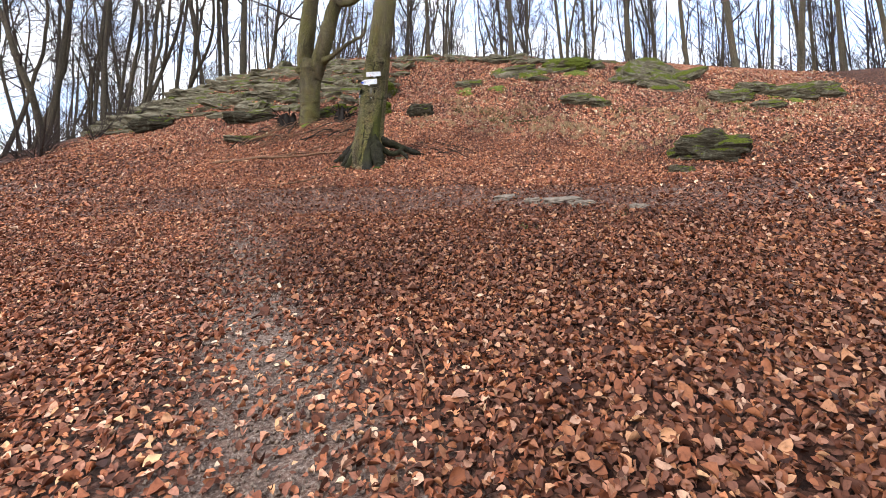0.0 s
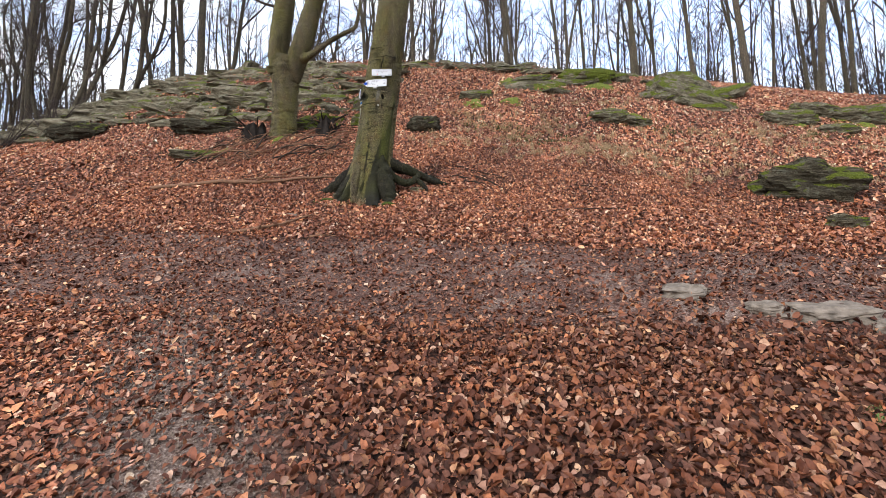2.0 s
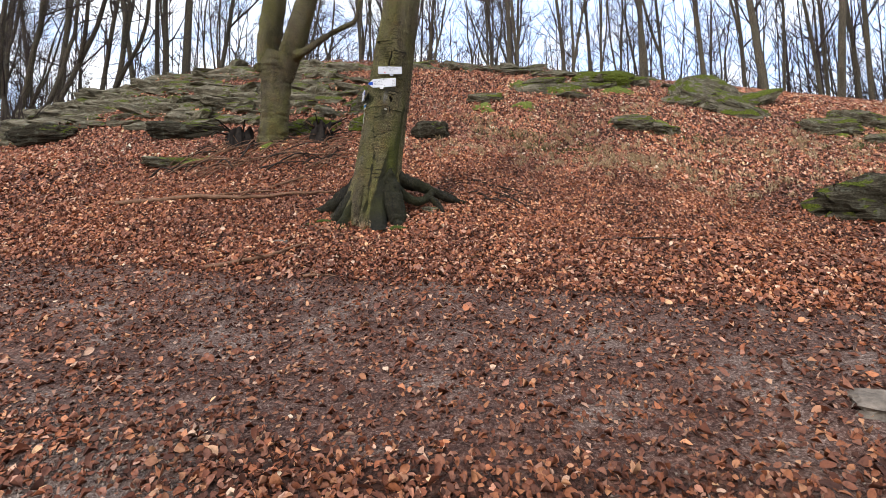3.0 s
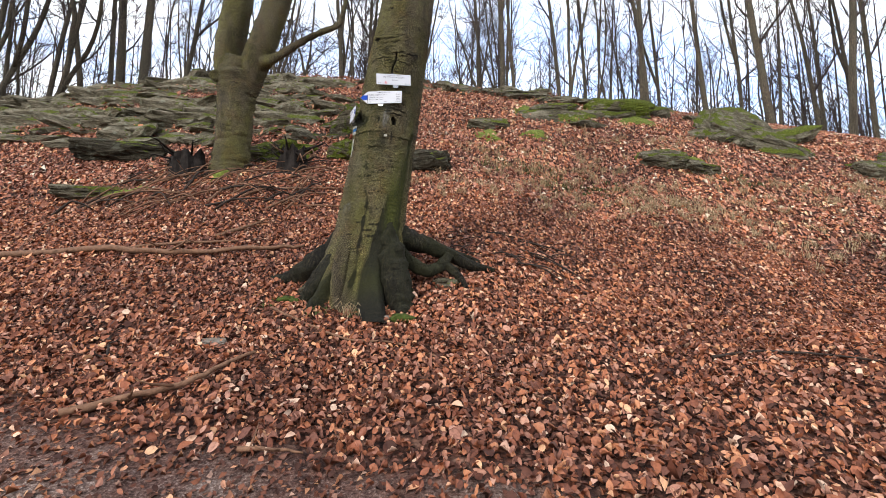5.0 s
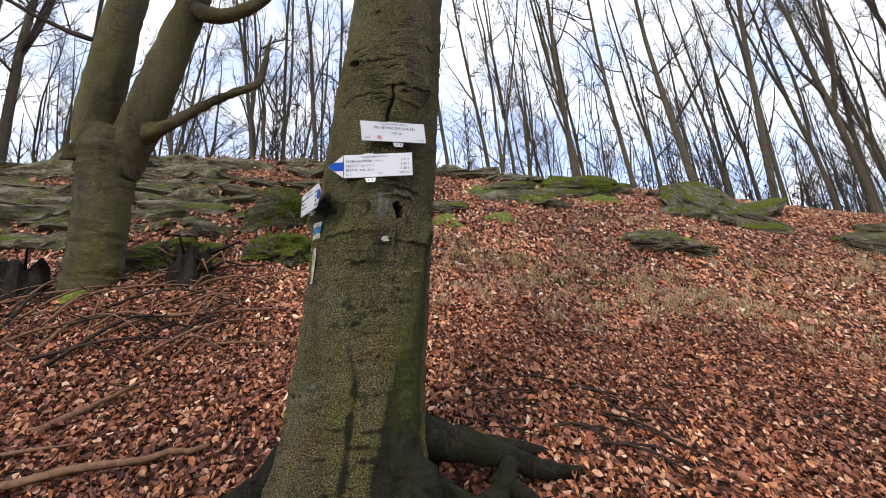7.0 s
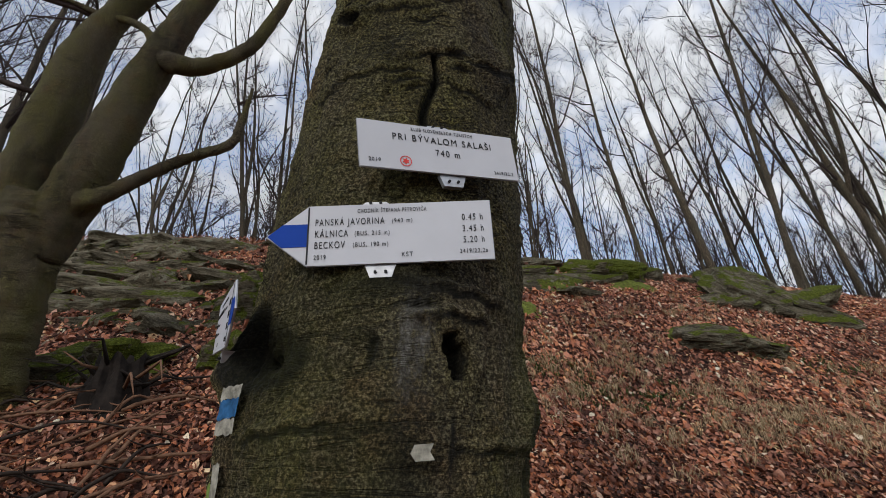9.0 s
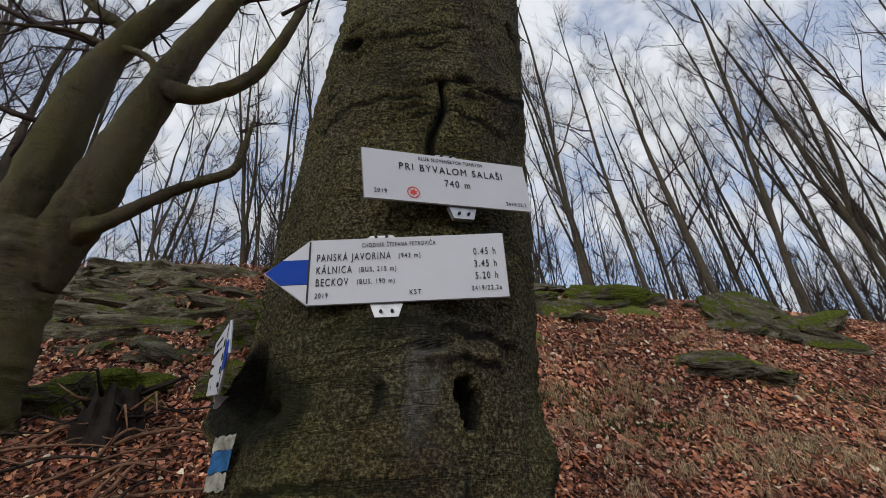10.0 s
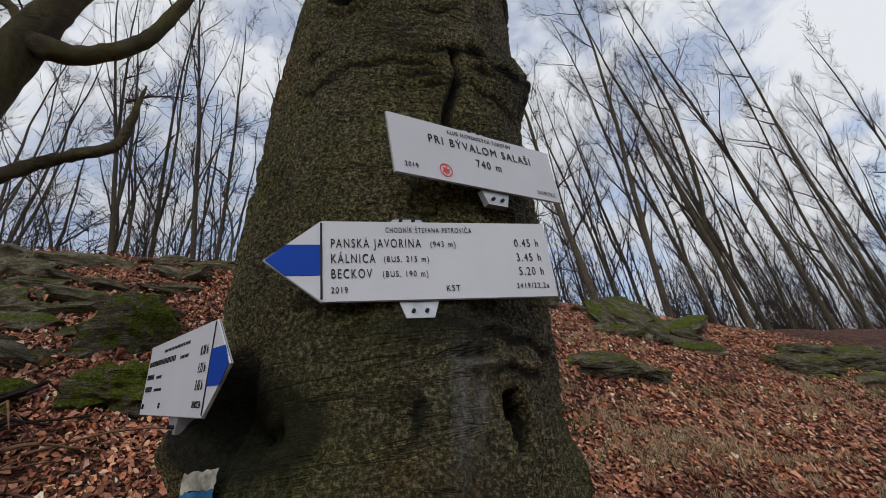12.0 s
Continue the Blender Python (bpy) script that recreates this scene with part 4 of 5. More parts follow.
def bark_patch(name, z0, z1, d0, d1, mat, tree, inv):
    """Thin paint skin that follows the trunk."""
    vs, fs = [], []
    nz, nd = 7, 9
    rng = random.Random(int(z0 * 1000) + int(d0))
    for i in range(nz):
        for j in range(nd):
            z = z0 + (z1 - z0) * i / (nz - 1)
            d = d0 + (d1 - d0) * j / (nd - 1)
            if i in (0, nz - 1):
                z += rng.uniform(-0.003, 0.003)
            if j in (0, nd - 1):
                d += rng.uniform(-0.35, 0.35)
            a = math.radians(d)
            cx, cy = axis1(z)
            fx = (d - 270 + 180) % 360 - 180
            r = radius1(z) + 0.016 * noise.noise((math.cos(a) * 1.6, math.sin(a) * 1.6, z * 0.9)) + 0.008 * noise.noise((math.cos(a) * 5, math.sin(a) * 5, z * 2.6 + 9))
            r += 0.022 * gauss(fx + 70, 16, z - 1.95, 0.12) + 0.045 * gauss(fx + 80, 13, z - 2.06, 0.06) + 0.010
            vs.append(inv @ Vector((cx + r * math.cos(a), cy + r * math.sin(a), z)))
    for i in range(nz - 1):
        for j in range(nd - 1):
            fs.append((i * nd + j, i * nd + j + 1, (i + 1) * nd + j + 1, (i + 1) * nd + j))
    mesh_object(name, vs, fs, mat, tree)


def grow_limb(p, turn, rise, length, r, rng, verts, faces, depth, sides=6, kids=(9, 6), thin=0.006):
    """A limb that bends upward and carries smaller ones."""
    d = Vector((math.cos(turn) * math.cos(rise), math.sin(turn) * math.cos(rise), math.sin(rise)))
    n = 6 if depth > 1 else 3 if depth else 2
    stray = 0.13 if depth > 1 else 0.26
    pts, rad = [p], [r]
    for i in range(n):
        d = (d + Vector((rng.gauss(0, stray), rng.gauss(0, stray), 0.07 + rng.gauss(0, stray)))).normalized()
        p = p + d * (length / n)
        pts.append(p)
        rad.append(max(thin * 0.6, r * (1 - 0.78 * (i + 1) / n)))
    tube(pts, rad, sides if depth > 1 else 3, 0, 0, verts, faces)
    if depth:
        count = kids[0] if depth > 1 else kids[1]
        for i in range(count):
            j = 1 + int((n - 1) * (i + rng.random()) / count)
            q = pts[j].lerp(pts[j - 1], rng.random())
            a = math.atan2(d.y, d.x) + rng.choice((-1, 1)) * rng.uniform(0.35, 1.5)
            grow_limb(q, a, rise * 0.6 + rng.uniform(-0.35, 0.6), length * rng.uniform(0.26, 0.62), max(thin, rad[j] * 0.5), rng, verts, faces, depth - 1, 5, kids, thin)


build_sign_tree()


# ---- the forked tree ----
def build_forked_tree():
    tree = new("beech_tree")
    bx, by = -3.2, 3.85
    tree.location = (bx, by, gz(bx, by))
    inv = Matrix.Translation(tree.location).inverted()
    y = by

    def limb(name, pts, rad, sides, wob, seed):
        p, r = spline(pts, rad, 9)
        v, f = tube(p, r, sides, wob, seed)
        return mesh_object(name, [inv @ q for q in v], f, M_BEECH2, tree)

    g = gz(bx, by)
    limb("trunk", ((-3.2, y, g - 0.25), (-3.2, y, g + 0.08), (-3.18, y, g + 0.5), (-3.15, y, 3.4), (-3.13, y, 4.0), (-3.10, y, 4.4), (-3.02, y, 4.72)), (0.46, 0.37, 0.33, 0.335, 0.35, 0.40, 0.33), 36, 0.14, 2)
    limb("stem", ((-3.22, y + 0.05, 3.9), (-3.33, y + 0.1, 4.5), (-3.37, y + 0.15, 5.02), (-3.24, y + 0.15, 5.93), (-3.08, y + 0.15, 6.85), (-2.84, y + 0.15, 7.5), (-2.35, y + 0.2, 8.4), (-1.7, y + 0.4, 9.8), (-1.0, y + 0.5, 12.0)),
         (0.22, 0.27, 0.285, 0.285, 0.25, 0.19, 0.17, 0.13, 0.06), 26, 0.12, 4)
    limb("stem", ((-3.0, y, 4.1), (-2.72, y - 0.08, 4.75), (-2.58, y - 0.1, 5.15), (-2.38, y - 0.1, 5.78), (-2.06, y - 0.1, 6.77), (-1.82, y - 0.1, 7.4), (-1.47, y - 0.1, 8.2), (-0.9, y, 10.0), (-0.4, y, 12.0)),
         (0.26, 0.28, 0.27, 0.255, 0.205, 0.175, 0.15, 0.10, 0.05), 26, 0.12, 6)
    limb("branch", ((-2.62, y - 0.15, 4.62), (-2.3, y - 0.28, 4.68), (-1.78, y - 0.3, 5.0), (-1.42, y - 0.3, 5.18), (-1.1, y - 0.3, 5.33), (-1.0, y - 0.3, 5.62), (-0.95, y - 0.3, 5.88), (-0.90, y - 0.28, 6.15)), (0.15, 0.085, 0.062, 0.058, 0.055, 0.046, 0.03, 0.010), 14, 0.35, 8)
    limb("branch", ((-2.1, y - 0.12, 6.66), (-1.82, y - 0.2, 6.52), (-1.5, y - 0.2, 6.52), (-1.05, y - 0.2, 6.80), (-0.78, y - 0.2, 7.25), (-0.45, y - 0.2, 8.1), (-0.1, y - 0.2, 9.4)), (0.17, 0.125, 0.10, 0.09, 0.08, 0.062, 0.02), 14, 0.22, 9)
    limb("branch", ((-2.95, y + 0.1, 7.42), (-2.7, y + 0.05, 7.45), (-2.5, y + 0.02, 7.36), (-2.32, y, 7.22), (-2.22, y, 6.98)), (0.06, 0.05, 0.05, 0.05, 0.06), 10, 0.2, 10)
    limb("branch", ((-2.7, y + 0.15, 7.6), (-2.8, y + 0.15, 7.9), (-3.25, y + 0.15, 8.3), (-3.9, y + 0.2, 9.0)), (0.09, 0.085, 0.07, 0.03), 10, 0.2, 11)
    limb("branch", ((-2.95, y + 0.1, 7.55), (-3.45, y + 0.1, 7.78), (-4.3, y + 0.1, 7.85), (-5.1, y + 0.1, 8.1)), (0.04, 0.026, 0.022, 0.008), 8, 0.2, 12)
    verts, faces = [], []
    rng = random.Random(17)
    for p, t, r, ln, rad in (((-2.8, y + 0.2, 7.5), 3.2, 0.35, 3.2, 0.06), ((-2.5, y + 0.3, 8.2), 2.6, 0.4, 3.4, 0.06), ((-1.5, y, 8.4), 0.3, 0.5, 2.6, 0.05), ((-1.2, y, 9.1), 5.4, 0.4, 2.6, 0.05),
                             ((-3.3, y + 0.1, 6.2), 3.5, 0.25, 2.6, 0.04), ((-2.0, y + 0.3, 9.2), 4.2, 0.5, 2.6, 0.05), ((-0.7, y - 0.2, 8.0), 6.0, 0.4, 2.0, 0.03), ((-1.05, y - 0.3, 5.9), 0.6, 0.7, 1.0, 0.015),
                             ((-0.3, y - 0.2, 9.3), 0.5, 0.6, 2.2, 0.03), ((-1.7, y + 0.4, 9.8), 1.4, 0.8, 2.5, 0.05), ((-0.9, y, 10.0), 1.0, 0.8, 2.5, 0.05)):
        grow_limb(Vector(p), t, r, ln, rad, rng, verts, faces, 2)
    mesh_object("crown", [inv @ q for q in verts], faces, M_TWIG, tree)
    for kx, kz, kr in ((-2.60, 4.72, 0.15), (-3.42, 4.35, 0.13)):
        bm = bmesh.new()
        bmesh.ops.create_uvsphere(bm, u_segments=16, v_segments=10, radius=kr)
        for v in bm.verts:
            v.co *= 1 + 0.25 * noise.noise(v.co * 9)
            if v.co.y < 0 and (v.co.x ** 2 + v.co.z ** 2) < (kr * 0.5) ** 2:
                v.co.y *= 0.5
        bmesh.ops.scale(bm, verts=bm.verts, vec=(1.15, 0.45, 0.9))
        bmesh.ops.translate(bm, verts=bm.verts, vec=inv @ Vector((kx, y - 0.24, kz)))
        part("knot", bm, M_BEECH2, tree, "scarred branch knot", True)
    return tagged(tree, "forked beech with two mossy grey-brown stems and bent branches", "tree")


build_forked_tree()


# ---- forest trees ----
def forest_tree(seed, tall, r0, fork, limbs, kids, label):
    """A bare stem that bends, may fork into leaders, and carries limbs with fine twigs."""
    rng = random.Random(seed)
    tree = new("tree")

    def stem(start, lean, high, r, n):
        pts, rad = [Vector(start)], [r]
        ph, amp = rng.uniform(0, 6.28), rng.uniform(0.35, 0.95)
        drift = Vector((0, 0, 0))
        for i in range(1, n + 1):
            t = i / n
            drift += Vector((rng.gauss(0, 0.05), rng.gauss(0, 0.05), 0)) * (0.5 + t)
            bow = Vector((math.sin(ph + t * 4.2) - math.sin(ph), math.cos(ph + t * 3.4) - math.cos(ph), 0)) * amp
            pts.append(Vector(start) + Vector((lean[0] * t ** 0.8, lean[1] * t ** 0.8, high * t)) + drift + bow)
            rad.append(r * (1 - 0.9 * t ** 1.1) + 0.006)
        return spline(pts, rad, 2)

    cut = rng.uniform(0.22, 0.42) if fork else 1.0
    p, r = stem((0, 0, -0.6), (0, 0), tall, r0 * 1.15, 14)
    r[0] *= 1.3
    leaders = [(p, r)]
    v, f = tube(p, r, 9, 0.12, seed)
    for i in range(fork):
        k = int(len(p) * (cut + 0.12 * i))
        a = rng.uniform(0, 6.28)
        q, w = stem(p[k], (math.cos(a) * tall * 0.13, math.sin(a) * tall * 0.13), (tall - p[k].z) * rng.uniform(0.8, 1.0), r[k] * 0.82, 9)
        tube(q, w, 8, 0.12, seed + i, v, f)
        leaders.append((q, w))
    mesh_object("trunk", v, f, M_FAR, tree)
    verts, faces = [], []
    for n, (q, w) in enumerate(leaders):
        low = 0.26 if n == 0 else 0.15
        count = limbs if not fork else int(limbs * 0.62)
        for i in range(count):
            t = low + (0.97 - low) * (i + rng.random()) / count
            k = min(len(q) - 2, int(t * len(q)))
            grow_limb(q[k], rng.uniform(0, 6.28), rng.uniform(0.45, 1.1), tall * rng.uniform(0.14, 0.32) * (1.2 - 0.6 * t), max(0.016, w[k] * rng.uniform(0.28, 0.5)), rng, verts, faces, 2, 4, kids, 0.012)
    mesh_object("crown", verts, faces, M_TWIG, tree)
    return tagged(tree, label, "tree", group="bare forest trees")


VARIANTS = [forest_tree(201 + i, 22 + (i % 3) * 2.0, 0.22, (0, 1, 0, 2, 1, 0)[i], 13, (8, 6), "tall bare grey-brown forest tree with fine upper twigs") for i in range(6)]
THIN = [forest_tree(301 + i, 13 + i, 0.09, (0, 1, 2, 1)[i], 8, (6, 6), "slim bare young tree with fine spreading twigs") for i in range(4)]
used = set()


def plant(kind, x, y, dx, dy, size, turn):
    z = gz(x, y)
    up = Vector((dx, dy, 1)).normalized()
    q = Vector((0, 0, 1)).rotation_difference(up).to_matrix().to_4x4()
    m = Matrix.Translation((x, y, z)) @ q @ pose(0, 0, 0, 0, 0, turn)
    if kind.name in used:
        ob = copy_thing(kind, m)
    else:
        ob = kind
        ob.matrix_basis = m
        used.add(kind.name)
    ob.scale = (size[0], size[0], size[1])
    return ob


rng = random.Random(77)
# x, y, sideways lean, thickness
ROW = ((7.1, 20, -0.04, 0.18), (8.7, 21, 0.0, 0.16), (10.6, 18, -0.10, 0.24), (10.9, 18.3, -0.05, 0.17), (13.5, 22, -0.05, 0.18), (14.5, 19, -0.05, 0.22), (16.4, 17, -0.062, 0.32), (18.3, 23, -0.074, 0.2),
       (22.5, 19, -0.12, 0.22), (24.5, 18, -0.05, 0.22), (23.9, 16, -0.15, 0.28), (23.6, 24, -0.02, 0.2), (3.1, 24, -0.04, 0.2), (5.0, 26, -0.02, 0.17), (18.4, 15.6, -0.01, 0.26), (-4.5, 20, 0.0, 0.19),
       (-3.8, 22, 0.11, 0.18), (-1.6, 20, -0.01, 0.2), (-1.3, 22, 0.07, 0.19), (-12.9, 16.6, 0.12, 0.34), (-13.3, 19, 0.2, 0.21), (-14.8, 16, -0.14, 0.2), (-13.6, 16, 0.03, 0.22), (-14.8, 17, -0.08, 0.2),
       (-19.3, 9, 0.17, 0.26), (-24.1, 18, -0.05, 0.22), (-23.1, 20, 0.0, 0.2), (-20.5, 15, 0.16, 0.18), (-16.6, 21, 0.02, 0.16))
for i, (x, y, lean, r) in enumerate(ROW):
    plant(VARIANTS[i % 6], x, y, lean * 0.8, 0.06, (r * 0.58 / 0.22, 1.0), rng.uniform(0, 360))
placed = [(a[0], a[1]) for a in ROW]
tries = 0
while len(placed) < 68 and tries < 4000:
    tries += 1
    y = rng.uniform(15, 62)
    x = rng.uniform(-12 - y * 0.95, 16 + y * 1.5)
    if min((x - a) ** 2 + (y - b) ** 2 for a, b in placed) < 3.2:
        continue
    placed.append((x, y))
    plant(VARIANTS[rng.randrange(6)], x, y, rng.gauss(-0.04 if x > 4 else 0.02, 0.05), 0.06 + rng.gauss(0, 0.03), (rng.uniform(0.4, 0.8), rng.uniform(0.85, 1.15)), rng.uniform(0, 360))
for i in range(74):
    y = rng.uniform(15, 46)
    x = rng.uniform(-18 - y * 0.8, 16 + y * 1.3)
    plant(THIN[rng.randrange(4)], x, y, rng.gauss(-0.02, 0.07), 0.05 + rng.gauss(0, 0.04), (rng.uniform(0.6, 1.1), rng.uniform(0.75, 1.2)), rng.uniform(0, 360))
for x, y, lean, r in ((27.0, 14.0, -0.12, 0.24), (31.0, 13.0, -0.1, 0.22), (36.0, 17.0, -0.08, 0.22), (29.5, 19.0, -0.1, 0.2), (41.0, 16.0, -0.08, 0.22), (34.0, 22.0, -0.1, 0.2), (46.0, 20.0, -0.06, 0.24), (52.0, 23.0, -0.08, 0.22), (38.0, 12.5, -0.08, 0.2), (57.0, 18.0, -0.05, 0.24), (44.0, 26.0, -0.06, 0.2), (-15.5, 11.5, 0.05, 0.17), (-18.5, 12.0, 0.02, 0.18)):
    plant(VARIANTS[rng.randrange(6)], x, y, lean, 0.06, (r * 0.58 / 0.22, 1.0), rng.uniform(0, 360))
for i in range(20):
    x, y = rng.uniform(24, 62), rng.uniform(11, 32)
    plant(THIN[rng.randrange(4)], x, y, rng.gauss(-0.05, 0.06), 0.05, (rng.uniform(0.6, 1.1), rng.uniform(0.8, 1.2)), rng.uniform(0, 360))
for i in range(22):
    x, y = rng.uniform(-30, -15.5), rng.uniform(5.5, 20)
    plant(THIN[rng.randrange(4)], x, y, rng.gauss(0.04, 0.1), 0.05, (rng.uniform(0.8, 1.5), rng.uniform(0.75, 1.1)), rng.uniform(0, 360))


def shrub(x, y, seed):
    rng = random.Random(seed)
    base = new("shrub")
    base.location = (x, y, gz(x, y))
    verts, faces = [], []
    for i in range(11):
        grow_limb(Vector((rng.gauss(0, 0.12), rng.gauss(0, 0.12), -0.05)), rng.uniform(0, 6.28), rng.uniform(0.5, 1.3), rng.uniform(1.2, 2.8), rng.uniform(0.015, 0.04), rng, verts, faces, 1, 5, (6, 9), 0.006)
    mesh_object("crown", verts, faces, M_TWIG, base)
    return tagged(base, "tangled bare shrub of thin dark stems", "shrub", group="bare shrubs")


for i, (x, y) in enumerate(((-13.6, 3.4), (-14.6, 4.6), (-15.4, 3.0), (-13.2, 5.4), (-16.2, 5.0), (-12.6, 6.6))):
    shrub(x, y, 500 + i)


def far_woods():
    """The hazy mass of stems and twigs that closes the view behind the knoll."""
    rng = random.Random(404)
    verts, faces = [], []
    for i in range(680):
        y = rng.uniform(30, 90)
        x = rng.uniform(-1.3, 2.3) * y
        z, t = gz(x, y), rng.uniform(14, 24)
        top = Vector((x + rng.gauss(0, 1.2), y + 1.5, z + t))
        r = rng.uniform(0.05, 0.15)
        base = Vector((x, y, z - 0.5))
        tube([base, base.lerp(top, 0.5) + Vector((rng.gauss(0, 0.2), 0, 0)), top], [r, r * 0.65, 0.03], 3, 0, 0, verts, faces)
        for k in range(28):
            p = base.lerp(top, rng.uniform(0.25, 0.97))
            a = rng.uniform(0, 6.28)
            d = Vector((math.cos(a), math.sin(a), rng.uniform(0.7, 1.8))).normalized() * rng.uniform(1.2, 3.6)
            tube([p, p + d * 0.5, p + d + Vector((0, 0, 0.3))], [0.034, 0.026, 0.014], 3, 0, 0, verts, faces)
    for i in range(820):
        y = rng.uniform(22, 66)
        x = rng.uniform(-1.35, 2.3) * y
        z, t = gz(x, y), rng.uniform(3.5, 9.0)
        base = Vector((x, y, z - 0.4))
        top = base + Vector((rng.gauss(0, 0.7), rng.gauss(0, 0.4), t))
        tube([base, base.lerp(top, 0.5) + Vector((rng.gauss(0, 0.25), 0, 0)), top], [0.05, 0.034, 0.012], 3, 0, 0, verts, faces)
        for k in range(34):
            p = base.lerp(top, rng.uniform(0.15, 1.0))
            a = rng.uniform(0, 6.28)
            d = Vector((math.cos(a), math.sin(a), rng.uniform(0.1, 1.5))).normalized() * rng.uniform(0.6, 2.2)
            tube([p, p + d], [0.020, 0.010], 3, 0, 0, verts, faces)
    return tagged(mesh_object("far_woods", verts, faces, M_TWIG), "distant bare woodland beyond the knoll", "woods", kind="stuff")


far_woods()


# ---- trail signs ----
def frame_of(origin, xdir, up):
    x = Vector(xdir).normalized()
    n = x.cross(Vector(up)).normalized()
    z = n.cross(x).normalized()
    m = Matrix((x, -n, z)).transposed().to_4x4()
    m.translation = origin
    return m


def plate(outline, thick, bevel, mat):
    bm = bmesh.new()
    low = [bm.verts.new((x, thick, z)) for x, z in outline]
    f = bm.faces.new(low)
    ext = bmesh.ops.extrude_face_region(bm, geom=[f])
    bmesh.ops.translate(bm, verts=[v for v in ext["geom"] if isinstance(v, bmesh.types.BMVert)], vec=(0, -thick, 0))
    bmesh.ops.recalc_face_normals(bm, faces=bm.faces)
    return bm


def lettering(name, body, x, z, size, parent, mat, align="LEFT", narrow=0.60, proud=0.0012, wide=0.0):
    cu = bpy.data.curves.new(name, "FONT")
    cu.body, cu.size, cu.align_x, cu.align_y = body, size, align, "CENTER"
    cu.space_character, cu.space_word = 1.28, 1.1
    cu.extrude, cu.offset = 0.0003, 0.0
    tmp = new(name, cu)
    bpy.context.view_layer.update()
    me = bpy.data.meshes.new_from_object(tmp.evaluated_get(bpy.context.evaluated_depsgraph_get()))
    bpy.data.objects.remove(tmp)
    me.materials.clear()
    me.materials.append(mat)
    if wide:
        xs = [v.co.x for v in me.vertices]
        narrow = wide / (max(xs) - min(xs))
    ob = new(name, me)
    ob.parent = parent
    ob.matrix_basis = Matrix.Translation((x, -proud, z)) @ pose(0, 0, 0, 90, 0, 0) @ Matrix.Diagonal((narrow, 1, 1, 1))
    return ob


def strip(name, pts, parent, mat, proud=0.001):
    bm = plate(pts, 0.0008, 0, mat)
    bmesh.ops.translate(bm, verts=bm.verts, vec=(0, -proud, 0))
    return part(name, bm, mat, parent)


def bracket(parent, x, z, depth, down):
    """Bent sheet-metal clip behind a plate with two bolts."""
    bm = bmesh.new()
    s = -1 if down else 1
    k = 0.026 if down else 0.008
    pts = [(x - 0.030, z), (x + 0.030, z), (x + 0.021, z + s * k), (x - 0.021, z + s * k)]
    if down:
        pts = pts[::-1]
    vs = [bm.verts.new((a, 0.006, b)) for a, b in pts]
    f = bm.faces.new(vs)
    ext = bmesh.ops.extrude_face_region(bm, geom=[f])
    bmesh.ops.translate(bm, verts=[v for v in ext["geom"] if isinstance(v, bmesh.types.BMVert)], vec=(0, depth, 0))
    bmesh.ops.recalc_face_normals(bm, faces=bm.faces)
    br = part("bracket", bm, M_METAL, parent, "grey metal mounting bracket")
    for bx in (-0.010, 0.010):
        bm = bmesh.new()
        bmesh.ops.create_cone(bm, cap_ends=True, segments=10, radius1=0.0032, radius2=0.0028, depth=0.006, matrix=Matrix.Translation((x + bx, 0.004, z + s * k * 0.6)) @ pose(0, 0, 0, 90, 0, 0))
        part("bolt", bm, M_BLACK, br)
    return br


def direction_sign(label, m, length, high, tip, flip, rows, bars=()):
    """Arrow plate; local x to the right, z up, facing local -y. Origin at the lower left corner of the box."""
    base = new("trail_sign")
    base.matrix_world = m
    w, h = length, high
    if flip:
        out = [(0, 0), (w - tip, 0), (w, h / 2), (w - tip, h), (0, h)]
        blue = [(w - tip, h * 0.31), (w - tip * 0.31 * 2.0 * 0.5, h * 0.31), (w - 0.002, h / 2), (w - tip * 0.31, h * 0.69), (w - tip, h * 0.69)]
        bar = w - tip
    else:
        out = [(tip, 0), (w, 0), (w, h), (tip, h), (0, h / 2)]
        blue = [(tip, h * 0.31), (tip, h * 0.69), (tip * 0.38, h * 0.69), (0.002, h / 2), (tip * 0.38, h * 0.31)]
        bar = tip
    part("plate", plate(out, 0.0022, 0, M_WHITE), M_WHITE, base, "white enamelled arrow plate")
    bm = plate([((x - w / 2) * 1.006 + w / 2, (z - h / 2) * 1.016 + h / 2) for x, z in out], 0.0016, 0, M_EDGE)
    bmesh.ops.translate(bm, verts=bm.verts, vec=(0, 0.0025, 0))
    part("backing", bm, M_EDGE, base)
    strip("blue_stripe", blue, base, M_BLUE)
    strip("black_bar", [(bar - 0.0015, 0.003), (bar + 0.0015, 0.003), (bar + 0.0015, h - 0.003), (bar - 0.0015, h - 0.003)], base, M_BLACK, 0.0014)
    for body, x, z, size, align, *wide in rows:
        lettering("lettering", body, x, z, size, base, M_BLACK, align, wide=wide[0] if wide else 0.0)
    for x, pitch, count, z, tall in bars:
        for i in range(count):
            x0 = x + i * pitch
            strip("print_bar", [(x0, z), (x0 + pitch * 0.42, z), (x0 + pitch * 0.42, z + tall), (x0, z + tall)], base, M_BLACK)
    bracket(base, w * 0.50, 0.0, 0.05, True)
    if not flip:
        bracket(base, w * 0.48, h, 0.05, False)
    return tagged(base, label, "trail sign", group="trail signs on the tree")


